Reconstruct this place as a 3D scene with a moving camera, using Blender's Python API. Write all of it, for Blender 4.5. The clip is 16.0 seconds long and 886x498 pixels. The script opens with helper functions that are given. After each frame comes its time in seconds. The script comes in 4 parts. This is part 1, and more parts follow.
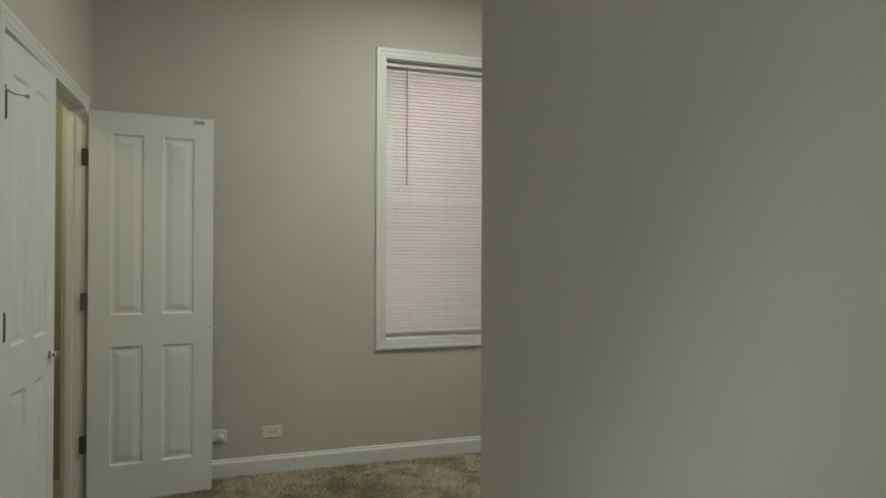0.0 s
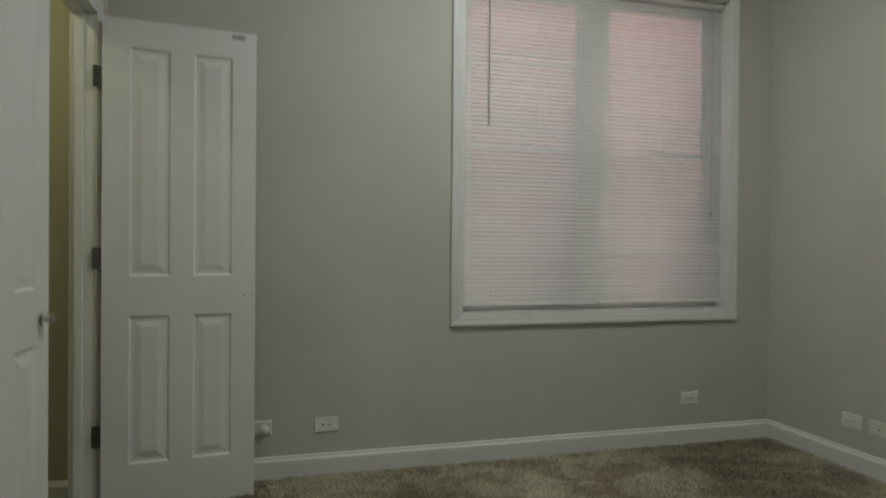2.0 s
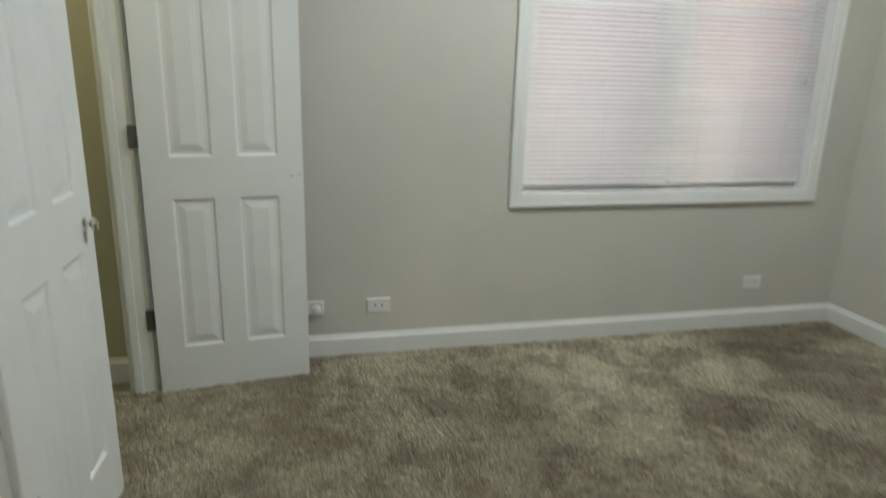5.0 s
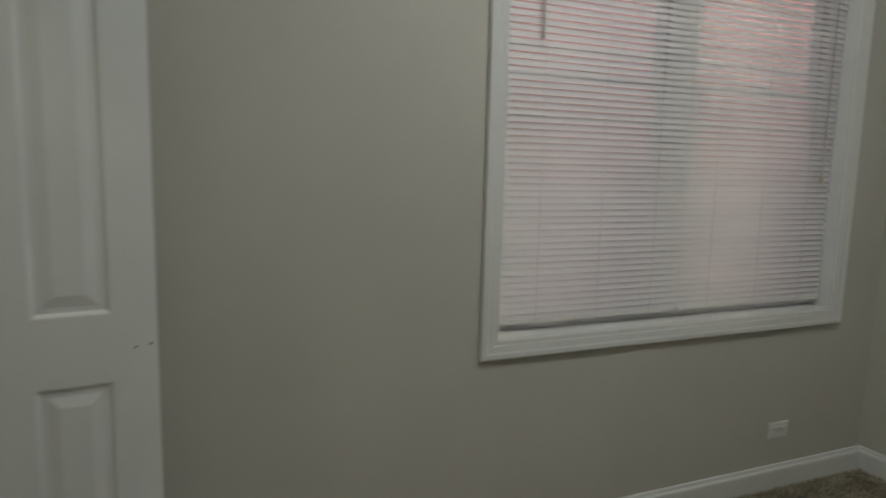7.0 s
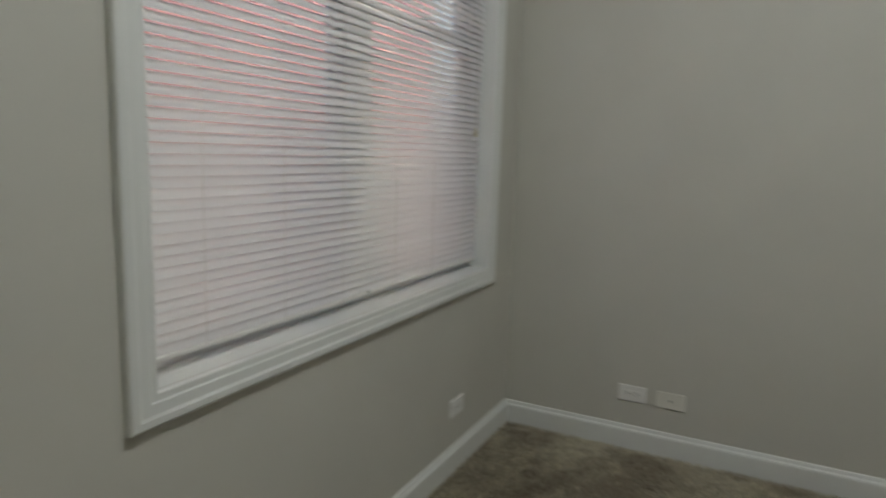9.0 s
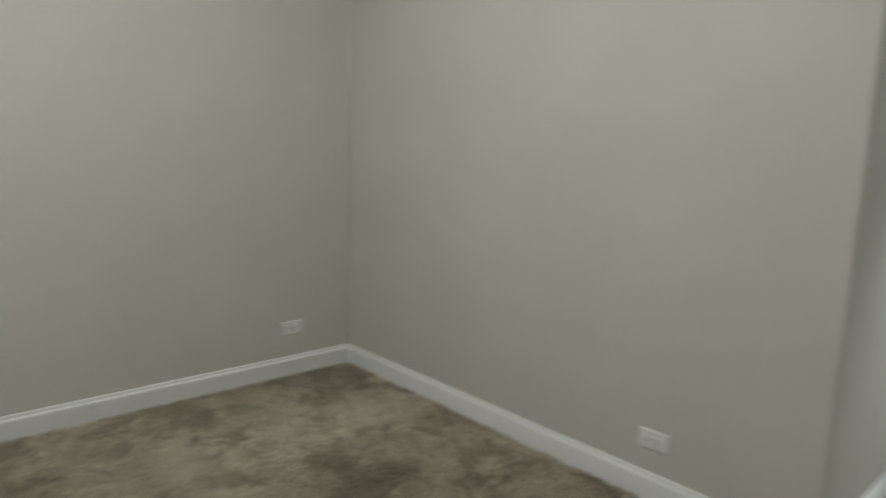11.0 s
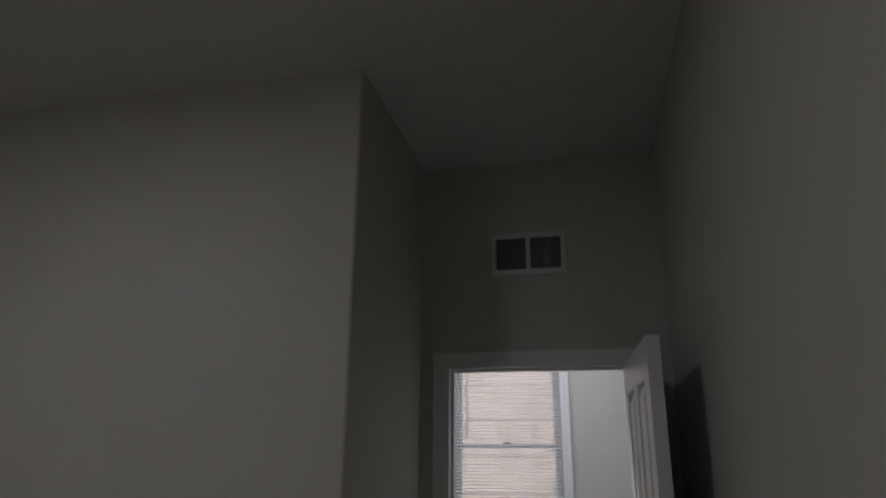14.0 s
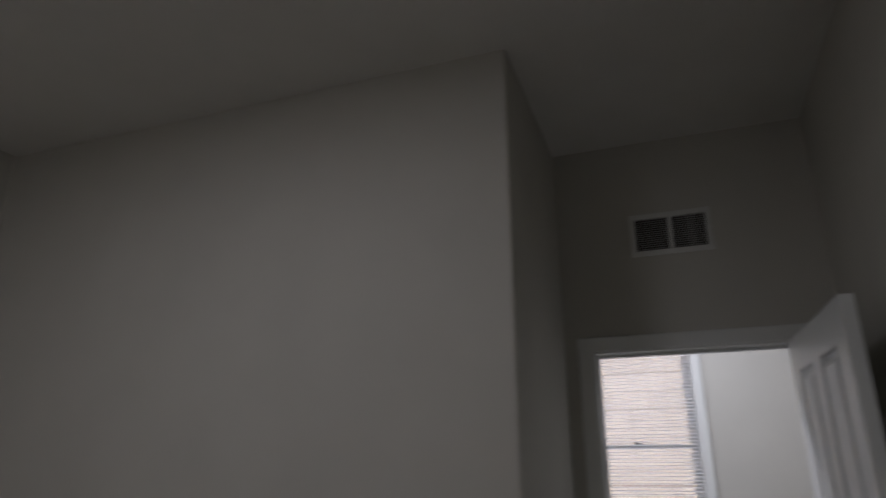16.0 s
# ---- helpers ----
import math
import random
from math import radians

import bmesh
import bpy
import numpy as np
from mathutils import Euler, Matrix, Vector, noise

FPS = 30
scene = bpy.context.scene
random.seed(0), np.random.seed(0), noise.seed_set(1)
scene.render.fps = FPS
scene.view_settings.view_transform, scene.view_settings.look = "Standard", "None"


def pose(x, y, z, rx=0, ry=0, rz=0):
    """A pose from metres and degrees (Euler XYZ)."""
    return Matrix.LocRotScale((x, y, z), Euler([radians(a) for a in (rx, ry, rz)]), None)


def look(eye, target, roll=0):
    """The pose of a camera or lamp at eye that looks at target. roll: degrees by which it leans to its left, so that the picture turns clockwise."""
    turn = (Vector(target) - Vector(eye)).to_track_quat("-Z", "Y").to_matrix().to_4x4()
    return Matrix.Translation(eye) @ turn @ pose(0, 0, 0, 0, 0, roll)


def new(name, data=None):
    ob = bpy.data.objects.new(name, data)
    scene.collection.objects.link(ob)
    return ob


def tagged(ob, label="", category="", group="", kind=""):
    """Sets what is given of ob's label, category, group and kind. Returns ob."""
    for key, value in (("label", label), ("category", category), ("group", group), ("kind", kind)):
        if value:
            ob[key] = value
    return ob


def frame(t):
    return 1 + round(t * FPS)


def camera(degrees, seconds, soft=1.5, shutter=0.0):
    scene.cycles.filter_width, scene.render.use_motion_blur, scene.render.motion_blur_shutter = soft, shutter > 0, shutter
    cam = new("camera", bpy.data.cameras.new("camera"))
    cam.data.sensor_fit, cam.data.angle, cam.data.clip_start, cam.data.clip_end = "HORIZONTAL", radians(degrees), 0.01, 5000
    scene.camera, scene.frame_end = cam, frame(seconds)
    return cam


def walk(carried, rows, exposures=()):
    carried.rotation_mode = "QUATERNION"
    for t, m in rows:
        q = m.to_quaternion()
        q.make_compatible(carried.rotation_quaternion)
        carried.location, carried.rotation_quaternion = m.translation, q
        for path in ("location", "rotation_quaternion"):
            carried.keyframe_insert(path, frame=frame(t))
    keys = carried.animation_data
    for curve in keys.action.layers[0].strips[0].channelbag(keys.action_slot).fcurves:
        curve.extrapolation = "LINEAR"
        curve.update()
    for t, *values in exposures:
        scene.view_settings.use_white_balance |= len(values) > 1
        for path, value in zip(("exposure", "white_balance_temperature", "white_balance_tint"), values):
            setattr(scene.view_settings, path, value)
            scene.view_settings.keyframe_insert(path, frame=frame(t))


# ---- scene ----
# ---- camera ----
cam = camera(69.1, 16.0, soft=1.7, shutter=0.6)
PATH = [
    (0, (0.739, -1.111, 1.311), (1.368, 0.787, 1.326), 0.2),
    (0.5, (0.735, -1.025, 1.293), (1.363, 0.874, 1.312), 0.1),
    (1, (0.661, -0.819, 1.259), (1.273, 1.085, 1.286), 0.2),
    (1.5, (0.633, -0.564, 1.236), (1.213, 1.35, 1.259), 0.4),
    (2, (0.699, -0.309, 1.131), (1.228, 1.619, 1.115), 0.5),
    (2.5, (0.797, -0.2, 1.03), (1.281, 1.731, 0.836), 0.8),
    (3, (0.75, -0.26, 0.973), (1.235, 1.603, 0.43), 1.3),
    (3.5, (0.647, -0.362, 1.008), (1.138, 1.426, 0.257), 1.8),
    (4, (0.587, -0.299, 1.103), (1.088, 1.471, 0.319), 2.0),
    (4.5, (0.573, -0.149, 1.257), (1.075, 1.641, 0.519), 2.0),
    (5, (0.612, -0.028, 1.321), (1.057, 1.849, 0.793), 1.5),
    (5.2, (0.594, 0.037, 1.337), (1.019, 1.933, 0.864), 1.6),
    (7.3, (0.739, 1.149, 1.348), (1.66, 2.908, 1.106), 1.0),
    (7.5, (0.782, 1.233, 1.33), (1.811, 2.931, 1.092), 0.7),
    (8, (0.909, 1.478, 1.304), (2.172, 3.008, 1.052), 0.5),
    (8.2, (0.923, 1.564, 1.295), (2.282, 3.008, 1.032), 1.0),
    (10.3, (0.549, 2.061, 1.183), (2.42, 1.432, 0.861), 1.9),
    (10.5, (0.5, 2.08, 1.198), (2.268, 1.198, 0.887), 2.1),
    (11, (0.571, 1.791, 1.222), (2.038, 0.465, 0.917), 1.6),
    (11.5, (0.496, 1.722, 1.333), (1.642, 0.112, 1.027), 0.5),
    (12, (0.416, 1.742, 1.47), (1.293, -0.047, 1.295), 0.1),
    (12.5, (0.383, 1.723, 1.569), (1.078, -0.153, 1.57), 0.3),
    (13, (0.373, 1.726, 1.649), (0.929, -0.182, 1.873), 0.3),
    (13.5, (0.368, 1.726, 1.702), (0.843, -0.169, 2.128), 0.4),
    (14, (0.371, 1.734, 1.744), (0.786, -0.133, 2.33), 0.3),
    (14.5, (0.38, 1.701, 1.716), (0.771, -0.151, 2.363), 0.6),
    (15, (0.439, 1.687, 1.63), (0.816, -0.166, 2.28), 0.5),
    (15.5, (0.535, 1.693, 1.606), (0.953, -0.15, 2.259), 0.5),
    (16, (0.638, 1.74, 1.605), (1.284, -0.039, 2.253), -0.2),
]
EXPOSURES = [
    (0.0, 2.83, 6400, 5), (1.0, 2.75, 6350, 5), (1.5, 2.5, 6350, 5), (2.0, 2.5, 6200, 4), (3.0, 3.15, 6150, 4), (4.0, 3.80, 6100, 5), (4.5, 3.85, 6050, 5), (5.0, 3.5, 5900, 5),
    (7.5, 2.36, 6170, 7), (8.0, 2.36, 6130, 7), (10.5, 3.35, 5950, 9), (11.0, 3.3, 6000, 10), (12.0, 2.79, 6000, 11),
    (12.5, 2.45, 6000, 12), (13.0, 1.72, 5830, 14), (13.5, 1.27, 5900, 16), (14.0, 1.02, 5950, 17), (15.0, 1.52, 5850, 21), (16.0, 1.4, 5900, 20)]
walk(cam, [(t, look(eye, target, roll)) for t, eye, target, roll in PATH], EXPOSURES)

# ---- plan, metres ----
X_W, X_E = 0.02, 3.55          # closet wall, wall opposite
Y_N, Y_S = 2.83, -0.195         # window wall, back wall
X_P = 1.10                     # passage wall
Y_D, T_D = -1.11, 0.12         # door wall and its thickness
Y_H = -2.90                    # far wall of the hall
H_C = 3.05                     # ceiling
WIN = (1.665, 3.25, 0.775, 2.535)      # bedroom window opening: x0 x1 z0 z1
CLO = (1.355, 2.60, 2.06)              # closet opening: y0 y1 z1
DOOR = (0.182, 0.972, 2.075)           # bedroom door opening: x0 x1 z1
HWIN = (0.565, 1.335, 0.835, 2.60)       # hall window opening

# ---- world and lights ----
world = bpy.data.worlds.new("world")
scene.world = world
world.use_nodes = True
wn, wl = world.node_tree.nodes, world.node_tree.links
sky = wn.new("ShaderNodeTexSky")
sky.sky_type, sky.sun_disc = "NISHITA", False
sky.sun_elevation, sky.sun_rotation = radians(25), radians(61)
sky.dust_density, sky.air_density = 4.0, 1.2
wl.new(sky.outputs[0], wn["Background"].inputs[0])
wn["Background"].inputs[1].default_value = 0.14

sun = new("sun", bpy.data.lights.new("sun", "SUN"))
sun.data.energy, sun.data.angle, sun.data.color = 0.65, radians(1.0), (1.0, 0.95, 0.87)
sun.matrix_world = look((0, 0, 0), (-0.79, -0.44, -0.42))

def disc_lamp(name, x, y, z, watts, size, colour):
    lamp = new(name, bpy.data.lights.new(name, "AREA"))
    lamp.data.shape, lamp.data.size, lamp.data.energy, lamp.data.color = "DISK", size, watts, colour
    lamp.matrix_world = pose(x, y, z)
    return lamp

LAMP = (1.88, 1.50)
# first lamp follows a shadow edge; the second is added fill for the far wall
UNSEEN_HALL_LAMPS = ((0.62, -1.92, 5.4), (1.95, -1.92, 5.2))
CLOSET_LAMP = (-0.52, 2.10)
for hx, hy, watts in UNSEEN_HALL_LAMPS:
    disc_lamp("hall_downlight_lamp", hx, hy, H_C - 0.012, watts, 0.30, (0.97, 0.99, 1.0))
disc_lamp("closet_lamp", *CLOSET_LAMP, 2.415, 0.5, 0.10, (1.0, 0.90, 0.60))

# ---- materials ----
def material(name, colour, rough=0.6, metal=0.0, second=None, scale=6.0, grain=200.0, bump=0.0, mottle=0.06, spec=0.5):
    """Paint, metal or plastic: two scales of tone and a fine relief."""
    m = bpy.data.materials.new(name)
    m.use_nodes = True
    n, l = m.node_tree.nodes, m.node_tree.links
    b = n["Principled BSDF"]
    b.inputs["Roughness"].default_value, b.inputs["Metallic"].default_value = rough, metal
    b.inputs["Specular IOR Level"].default_value = spec
    geo = n.new("ShaderNodeNewGeometry")
    big = n.new("ShaderNodeTexNoise")
    big.inputs["Scale"].default_value, big.inputs["Detail"].default_value = scale, 5
    l.new(geo.outputs["Position"], big.inputs["Vector"])
    mix = n.new("ShaderNodeMix")
    mix.data_type = "RGBA"
    other = second or tuple(c * (1 - mottle) for c in colour)
    mix.inputs[6].default_value, mix.inputs[7].default_value = (*colour, 1), (*other, 1)
    ramp = n.new("ShaderNodeMapRange")
    ramp.inputs[1].default_value, ramp.inputs[2].default_value = 0.35, 0.65
    l.new(big.outputs["Fac"], ramp.inputs[0])
    l.new(ramp.outputs[0], mix.inputs[0])
    l.new(mix.outputs[2], b.inputs["Base Color"])
    fine = n.new("ShaderNodeTexNoise")
    fine.inputs["Scale"].default_value, fine.inputs["Detail"].default_value = grain, 3
    l.new(geo.outputs["Position"], fine.inputs["Vector"])
    vary = n.new("ShaderNodeMapRange")
    vary.inputs[3].default_value, vary.inputs[4].default_value = max(rough - 0.08, 0.02), min(rough + 0.08, 1)
    l.new(fine.outputs["Fac"], vary.inputs[0])
    l.new(vary.outputs[0], b.inputs["Roughness"])
    if bump:
        bp = n.new("ShaderNodeBump")
        bp.inputs["Strength"].default_value, bp.inputs["Distance"].default_value = bump, 0.002
        l.new(fine.outputs["Fac"], bp.inputs["Height"])
        l.new(bp.outputs[0], b.inputs["Normal"])
    return m

M_WALL = material("wall_paint", (0.598, 0.580, 0.524), 0.75, grain=320, bump=0.12, mottle=0.04, scale=3)
M_CEIL = material("ceiling_paint", (0.78, 0.77, 0.74), 0.9, grain=180, bump=0.3, mottle=0.03)
M_CLOSET = material("closet_paint", (0.50, 0.475, 0.335), 0.8, grain=260, bump=0.2, mottle=0.04)
M_TRIM = material("white_trim_paint", (0.78, 0.785, 0.76), 0.38, grain=90, bump=0.06, mottle=0.03)
M_DOOR = material("white_door_paint", (0.78, 0.795, 0.785), 0.42, grain=300, bump=0.10, mottle=0.03)
M_PLATE = material("white_plastic", (0.82, 0.81, 0.78), 0.3, grain=60, mottle=0.02)
M_IVORY = material("ivory_plastic", (0.75, 0.725, 0.655), 0.35, grain=60, mottle=0.03)
M_DARK = material("dark_slot", (0.02, 0.02, 0.02), 0.6)
M_STEEL = material("brushed_steel", (0.16, 0.155, 0.15), 0.38, 0.9, grain=400, mottle=0.2)
M_NICKEL = material("satin_nickel", (0.62, 0.59, 0.54), 0.25, 1.0, grain=300, mottle=0.1)
M_VINYL = material("window_vinyl", (0.72, 0.73, 0.72), 0.4, grain=80, mottle=0.03)
M_CORD = material("blind_cord", (0.62, 0.60, 0.55), 0.8)
M_TASSEL = material("tassel_plastic", (0.60, 0.54, 0.40), 0.4)
M_WAND = material("wand_plastic", (0.42, 0.42, 0.42), 0.15)
M_TAPE = material("grey_sticker", (0.42, 0.44, 0.47), 0.5, grain=40, mottle=0.25, scale=60)
M_VENT = material("vent_enamel", (0.74, 0.74, 0.71), 0.4, grain=80, mottle=0.03)
M_DARK_BACKING = material("duct_inside", (0.05, 0.045, 0.04), 0.8, mottle=0.3)
M_DAMPER = material("grey_damper", (0.16, 0.16, 0.155), 0.6)
M_COPING = material("stone_coping", (0.55, 0.54, 0.50), 0.85, grain=40, bump=0.5, mottle=0.2)
M_WHITEWASH = material("whitewashed_render", (0.80, 0.82, 0.85), 0.85, grain=40, bump=0.4, mottle=0.12, scale=3)
M_GROUND = material("pale_concrete", (0.50, 0.50, 0.49), 0.9, scale=1.5, grain=30, bump=0.4, mottle=0.25)

def glass_material():
    m = bpy.data.materials.new("window_glass")
    m.use_nodes = True
    b = m.node_tree.nodes["Principled BSDF"]
    b.inputs["Transmission Weight"].default_value, b.inputs["Roughness"].default_value = 1.0, 0.0
    b.inputs["IOR"].default_value = 1.45
    b.inputs["Base Color"].default_value = (0.97, 0.99, 0.98, 1)
    return m
M_GLASS = glass_material()

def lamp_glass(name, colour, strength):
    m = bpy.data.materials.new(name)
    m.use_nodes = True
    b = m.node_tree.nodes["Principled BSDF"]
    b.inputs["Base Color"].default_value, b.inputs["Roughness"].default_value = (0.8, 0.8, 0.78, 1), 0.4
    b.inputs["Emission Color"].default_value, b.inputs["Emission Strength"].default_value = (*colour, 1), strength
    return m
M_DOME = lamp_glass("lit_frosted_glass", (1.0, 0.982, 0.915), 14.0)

def slat_material(name, through_share):
    m = bpy.data.materials.new(name)
    m.use_nodes = True
    n, l = m.node_tree.nodes, m.node_tree.links
    b = n["Principled BSDF"]
    b.inputs["Roughness"].default_value = 0.7
    b.inputs["Specular IOR Level"].default_value = 0.2
    info = n.new("ShaderNodeObjectInfo")
    tone = n.new("ShaderNodeMix")
    tone.data_type = "RGBA"
    tone.inputs[6].default_value, tone.inputs[7].default_value = (0.83, 0.82, 0.82, 1), (0.78, 0.77, 0.77, 1)
    l.new(info.outputs["Random"], tone.inputs[0])
    l.new(tone.outputs[2], b.inputs["Base Color"])
    tr = n.new("ShaderNodeBsdfTranslucent")
    tr.inputs[0].default_value = (0.84, 0.83, 0.85, 1)
    mix = n.new("ShaderNodeMixShader")
    mix.inputs[0].default_value = through_share
    l.new(b.outputs[0], mix.inputs[1])
    l.new(tr.outputs[0], mix.inputs[2])
    l.new(mix.outputs[0], n["Material Output"].inputs[0])
    return m
M_SLAT = slat_material("blind_slat", 0.20)

def carpet_material():
    m = bpy.data.materials.new("carpet_pile")
    m.use_nodes = True
    n, l = m.node_tree.nodes, m.node_tree.links
    b = n["Principled BSDF"]
    b.inputs["Roughness"].default_value = 0.95
    b.inputs["Specular IOR Level"].default_value = 0.1
    b.inputs["Sheen Weight"].default_value = 0.15
    geo = n.new("ShaderNodeNewGeometry")
    yarn = n.new("ShaderNodeValToRGB")
    e = yarn.color_ramp.elements
    e[0].position, e[0].color = 0.0, (0.31, 0.28, 0.215, 1)
    e[1].position, e[1].color = 1.0, (0.66, 0.615, 0.50, 1)
    mid = e.new(0.35)
    mid.color = (0.50, 0.455, 0.365, 1)
    l.new(geo.outputs["Random Per Island"], yarn.inputs[0])
    def noise(scale, detail, rough, distort, lo, hi, vec=None):
        """Noise between two levels of a plain 0..1 ramp."""
        t = n.new("ShaderNodeTexNoise")
        t.inputs["Scale"].default_value, t.inputs["Detail"].default_value = scale, detail
        t.inputs["Roughness"].default_value, t.inputs["Distortion"].default_value = rough, distort
        l.new(vec or geo.outputs["Position"], t.inputs["Vector"])
        r = n.new("ShaderNodeMapRange")
        r.interpolation_type = "SMOOTHSTEP"
        r.inputs[1].default_value, r.inputs[2].default_value = lo, hi
        l.new(t.outputs["Fac"], r.inputs[0])
        return r.outputs[0]
    def two(op, a, b):
        m = n.new("ShaderNodeMath")
        m.operation = op
        for k, v in ((0, a), (1, b)):
            if isinstance(v, (int, float)):
                m.inputs[k].default_value = v
            else:
                l.new(v, m.inputs[k])
        return m.outputs[0]
    # brushed nap: broad fields, smaller scuffs, vacuum strokes and a few footprints
    fields = noise(2.9, 5, 0.62, 0.5, 0.44, 0.54)
    scuffs = noise(8.5, 5, 0.65, 0.8, 0.44, 0.53)
    drag = n.new("ShaderNodeVectorRotate")
    drag.rotation_type = "Z_AXIS"
    drag.inputs["Angle"].default_value = radians(22)
    l.new(geo.outputs["Position"], drag.inputs["Vector"])
    long = n.new("ShaderNodeVectorMath")
    long.operation = "MULTIPLY"
    long.inputs[1].default_value = (1.1, 7.5, 1.0)
    l.new(drag.outputs[0], long.inputs[0])
    strokes = noise(1.0, 3, 0.5, 0.25, 0.42, 0.58, long.outputs[0])
    nap = two("ADD", two("ADD", two("MULTIPLY", fields, 0.46), two("MULTIPLY", scuffs, 0.30)), two("MULTIPLY", strokes, 0.24))
    level = n.new("ShaderNodeMapRange")
    level.interpolation_type = "SMOOTHSTEP"
    level.inputs[1].default_value, level.inputs[2].default_value = 0.12, 0.86
    l.new(nap, level.inputs[0])
    nap = level.outputs[0]
    ragged = noise(30.0, 3, 0.6, 0.0, 0.3, 0.7)
    for fx, fy, turn, lx, ly in FOOTPRINTS:
        at = n.new("ShaderNodeVectorMath")
        at.operation = "SUBTRACT"
        at.inputs[1].default_value = (fx, fy, 0)
        l.new(geo.outputs["Position"], at.inputs[0])
        ro = n.new("ShaderNodeVectorRotate")
        ro.rotation_type = "Z_AXIS"
        ro.inputs["Angle"].default_value = radians(turn)
        l.new(at.outputs[0], ro.inputs["Vector"])
        sc = n.new("ShaderNodeVectorMath")
        sc.operation = "MULTIPLY"
        sc.inputs[1].default_value = (1 / lx, 1 / ly, 0)
        l.new(ro.outputs[0], sc.inputs[0])
        ln = n.new("ShaderNodeVectorMath")
        ln.operation = "LENGTH"
        l.new(sc.outputs[0], ln.inputs[0])
        edge = n.new("ShaderNodeMapRange")
        edge.inputs[1].default_value, edge.inputs[2].default_value = 0.95, 1.25
        edge.inputs[3].default_value, edge.inputs[4].default_value = 0.12, 1.0
        l.new(two("ADD", ln.outputs["Value"], two("MULTIPLY", ragged, 0.35)), edge.inputs[0])
        nap = two("MULTIPLY", nap, edge.outputs[0])
    trod = n.new("ShaderNodeMix")
    trod.data_type = "RGBA"
    trod.inputs[6].default_value, trod.inputs[7].default_value = (0.75, 0.708, 0.65, 1), (1.20, 1.215, 1.145, 1)
    l.new(nap, trod.inputs[0])
    mul = n.new("ShaderNodeMix")
    mul.data_type, mul.blend_type = "RGBA", "MULTIPLY"
    mul.inputs[0].default_value = 1.0
    l.new(yarn.outputs[0], mul.inputs[6])
    l.new(trod.outputs[2], mul.inputs[7])
    l.new(mul.outputs[2], b.inputs["Base Color"])
    return m
# pressed prints on the carpet: x, y, turn, half length, half width
FOOTPRINTS = ((2.60, 1.72, 60, 0.14, 0.055), (2.70, 1.58, 0, 0.055, 0.04), (3.11, 2.00, 50, 0.13, 0.06), (3.12, 2.55, 0, 0.05, 0.04), (3.22, 2.56, 20, 0.04, 0.04),
              (1.91, 1.19, 80, 0.07, 0.05), (0.61, 1.63, 25, 0.12, 0.06), (1.10, 1.24, 70, 0.09, 0.055), (1.32, 2.48, 95, 0.16, 0.07), (0.50, 2.39, 10, 0.15, 0.06), (1.15, 1.72, 60, 0.12, 0.07))
M_CARPET = carpet_material()
M_BACKING = material("carpet_backing", (0.30, 0.26, 0.20), 0.95, grain=150, bump=0.5, mottle=0.3, scale=20)

def wood_material():
    m = bpy.data.materials.new("plank_wood")
    m.use_nodes = True
    n, l = m.node_tree.nodes, m.node_tree.links
    b = n["Principled BSDF"]
    b.inputs["Roughness"].default_value = 0.38
    tex = n.new("ShaderNodeNewGeometry")
    info = n.new("ShaderNodeObjectInfo")
    mp = n.new("ShaderNodeVectorMath")
    mp.operation = "MULTIPLY_ADD"
    mp.inputs[1].default_value = (2.2, 38.0, 10.0)
    l.new(tex.outputs["Position"], mp.inputs[0])
    sh = n.new("ShaderNodeCombineXYZ")
    big = n.new("ShaderNodeMath")
    big.operation = "MULTIPLY"
    big.inputs[1].default_value = 57.0
    l.new(info.outputs["Random"], big.inputs[0])
    l.new(big.outputs[0], sh.inputs[0])
    l.new(sh.outputs[0], mp.inputs[2])
    gr = n.new("ShaderNodeTexNoise")
    gr.inputs["Scale"].default_value, gr.inputs["Detail"].default_value = 1.6, 6
    l.new(mp.outputs[0], gr.inputs["Vector"])
    ramp = n.new("ShaderNodeValToRGB")
    e = ramp.color_ramp.elements
    e[0].position, e[0].color = 0.3, (0.060, 0.045, 0.036, 1)
    e[1].position, e[1].color = 0.7, (0.145, 0.115, 0.097, 1)
    l.new(gr.outputs["Fac"], ramp.inputs[0])
    hsv = n.new("ShaderNodeHueSaturation")
    v = n.new("ShaderNodeMapRange")
    v.inputs[3].default_value, v.inputs[4].default_value = 0.75, 1.25
    l.new(info.outputs["Random"], v.inputs[0])
    l.new(v.outputs[0], hsv.inputs["Value"])
    l.new(ramp.outputs[0], hsv.inputs["Color"])
    l.new(hsv.outputs[0], b.inputs["Base Color"])
    bp = n.new("ShaderNodeBump")
    bp.inputs["Strength"].default_value, bp.inputs["Distance"].default_value = 0.2, 0.001
    l.new(gr.outputs["Fac"], bp.inputs["Height"])
    l.new(bp.outputs[0], b.inputs["Normal"])
    return m
M_WOOD = wood_material()

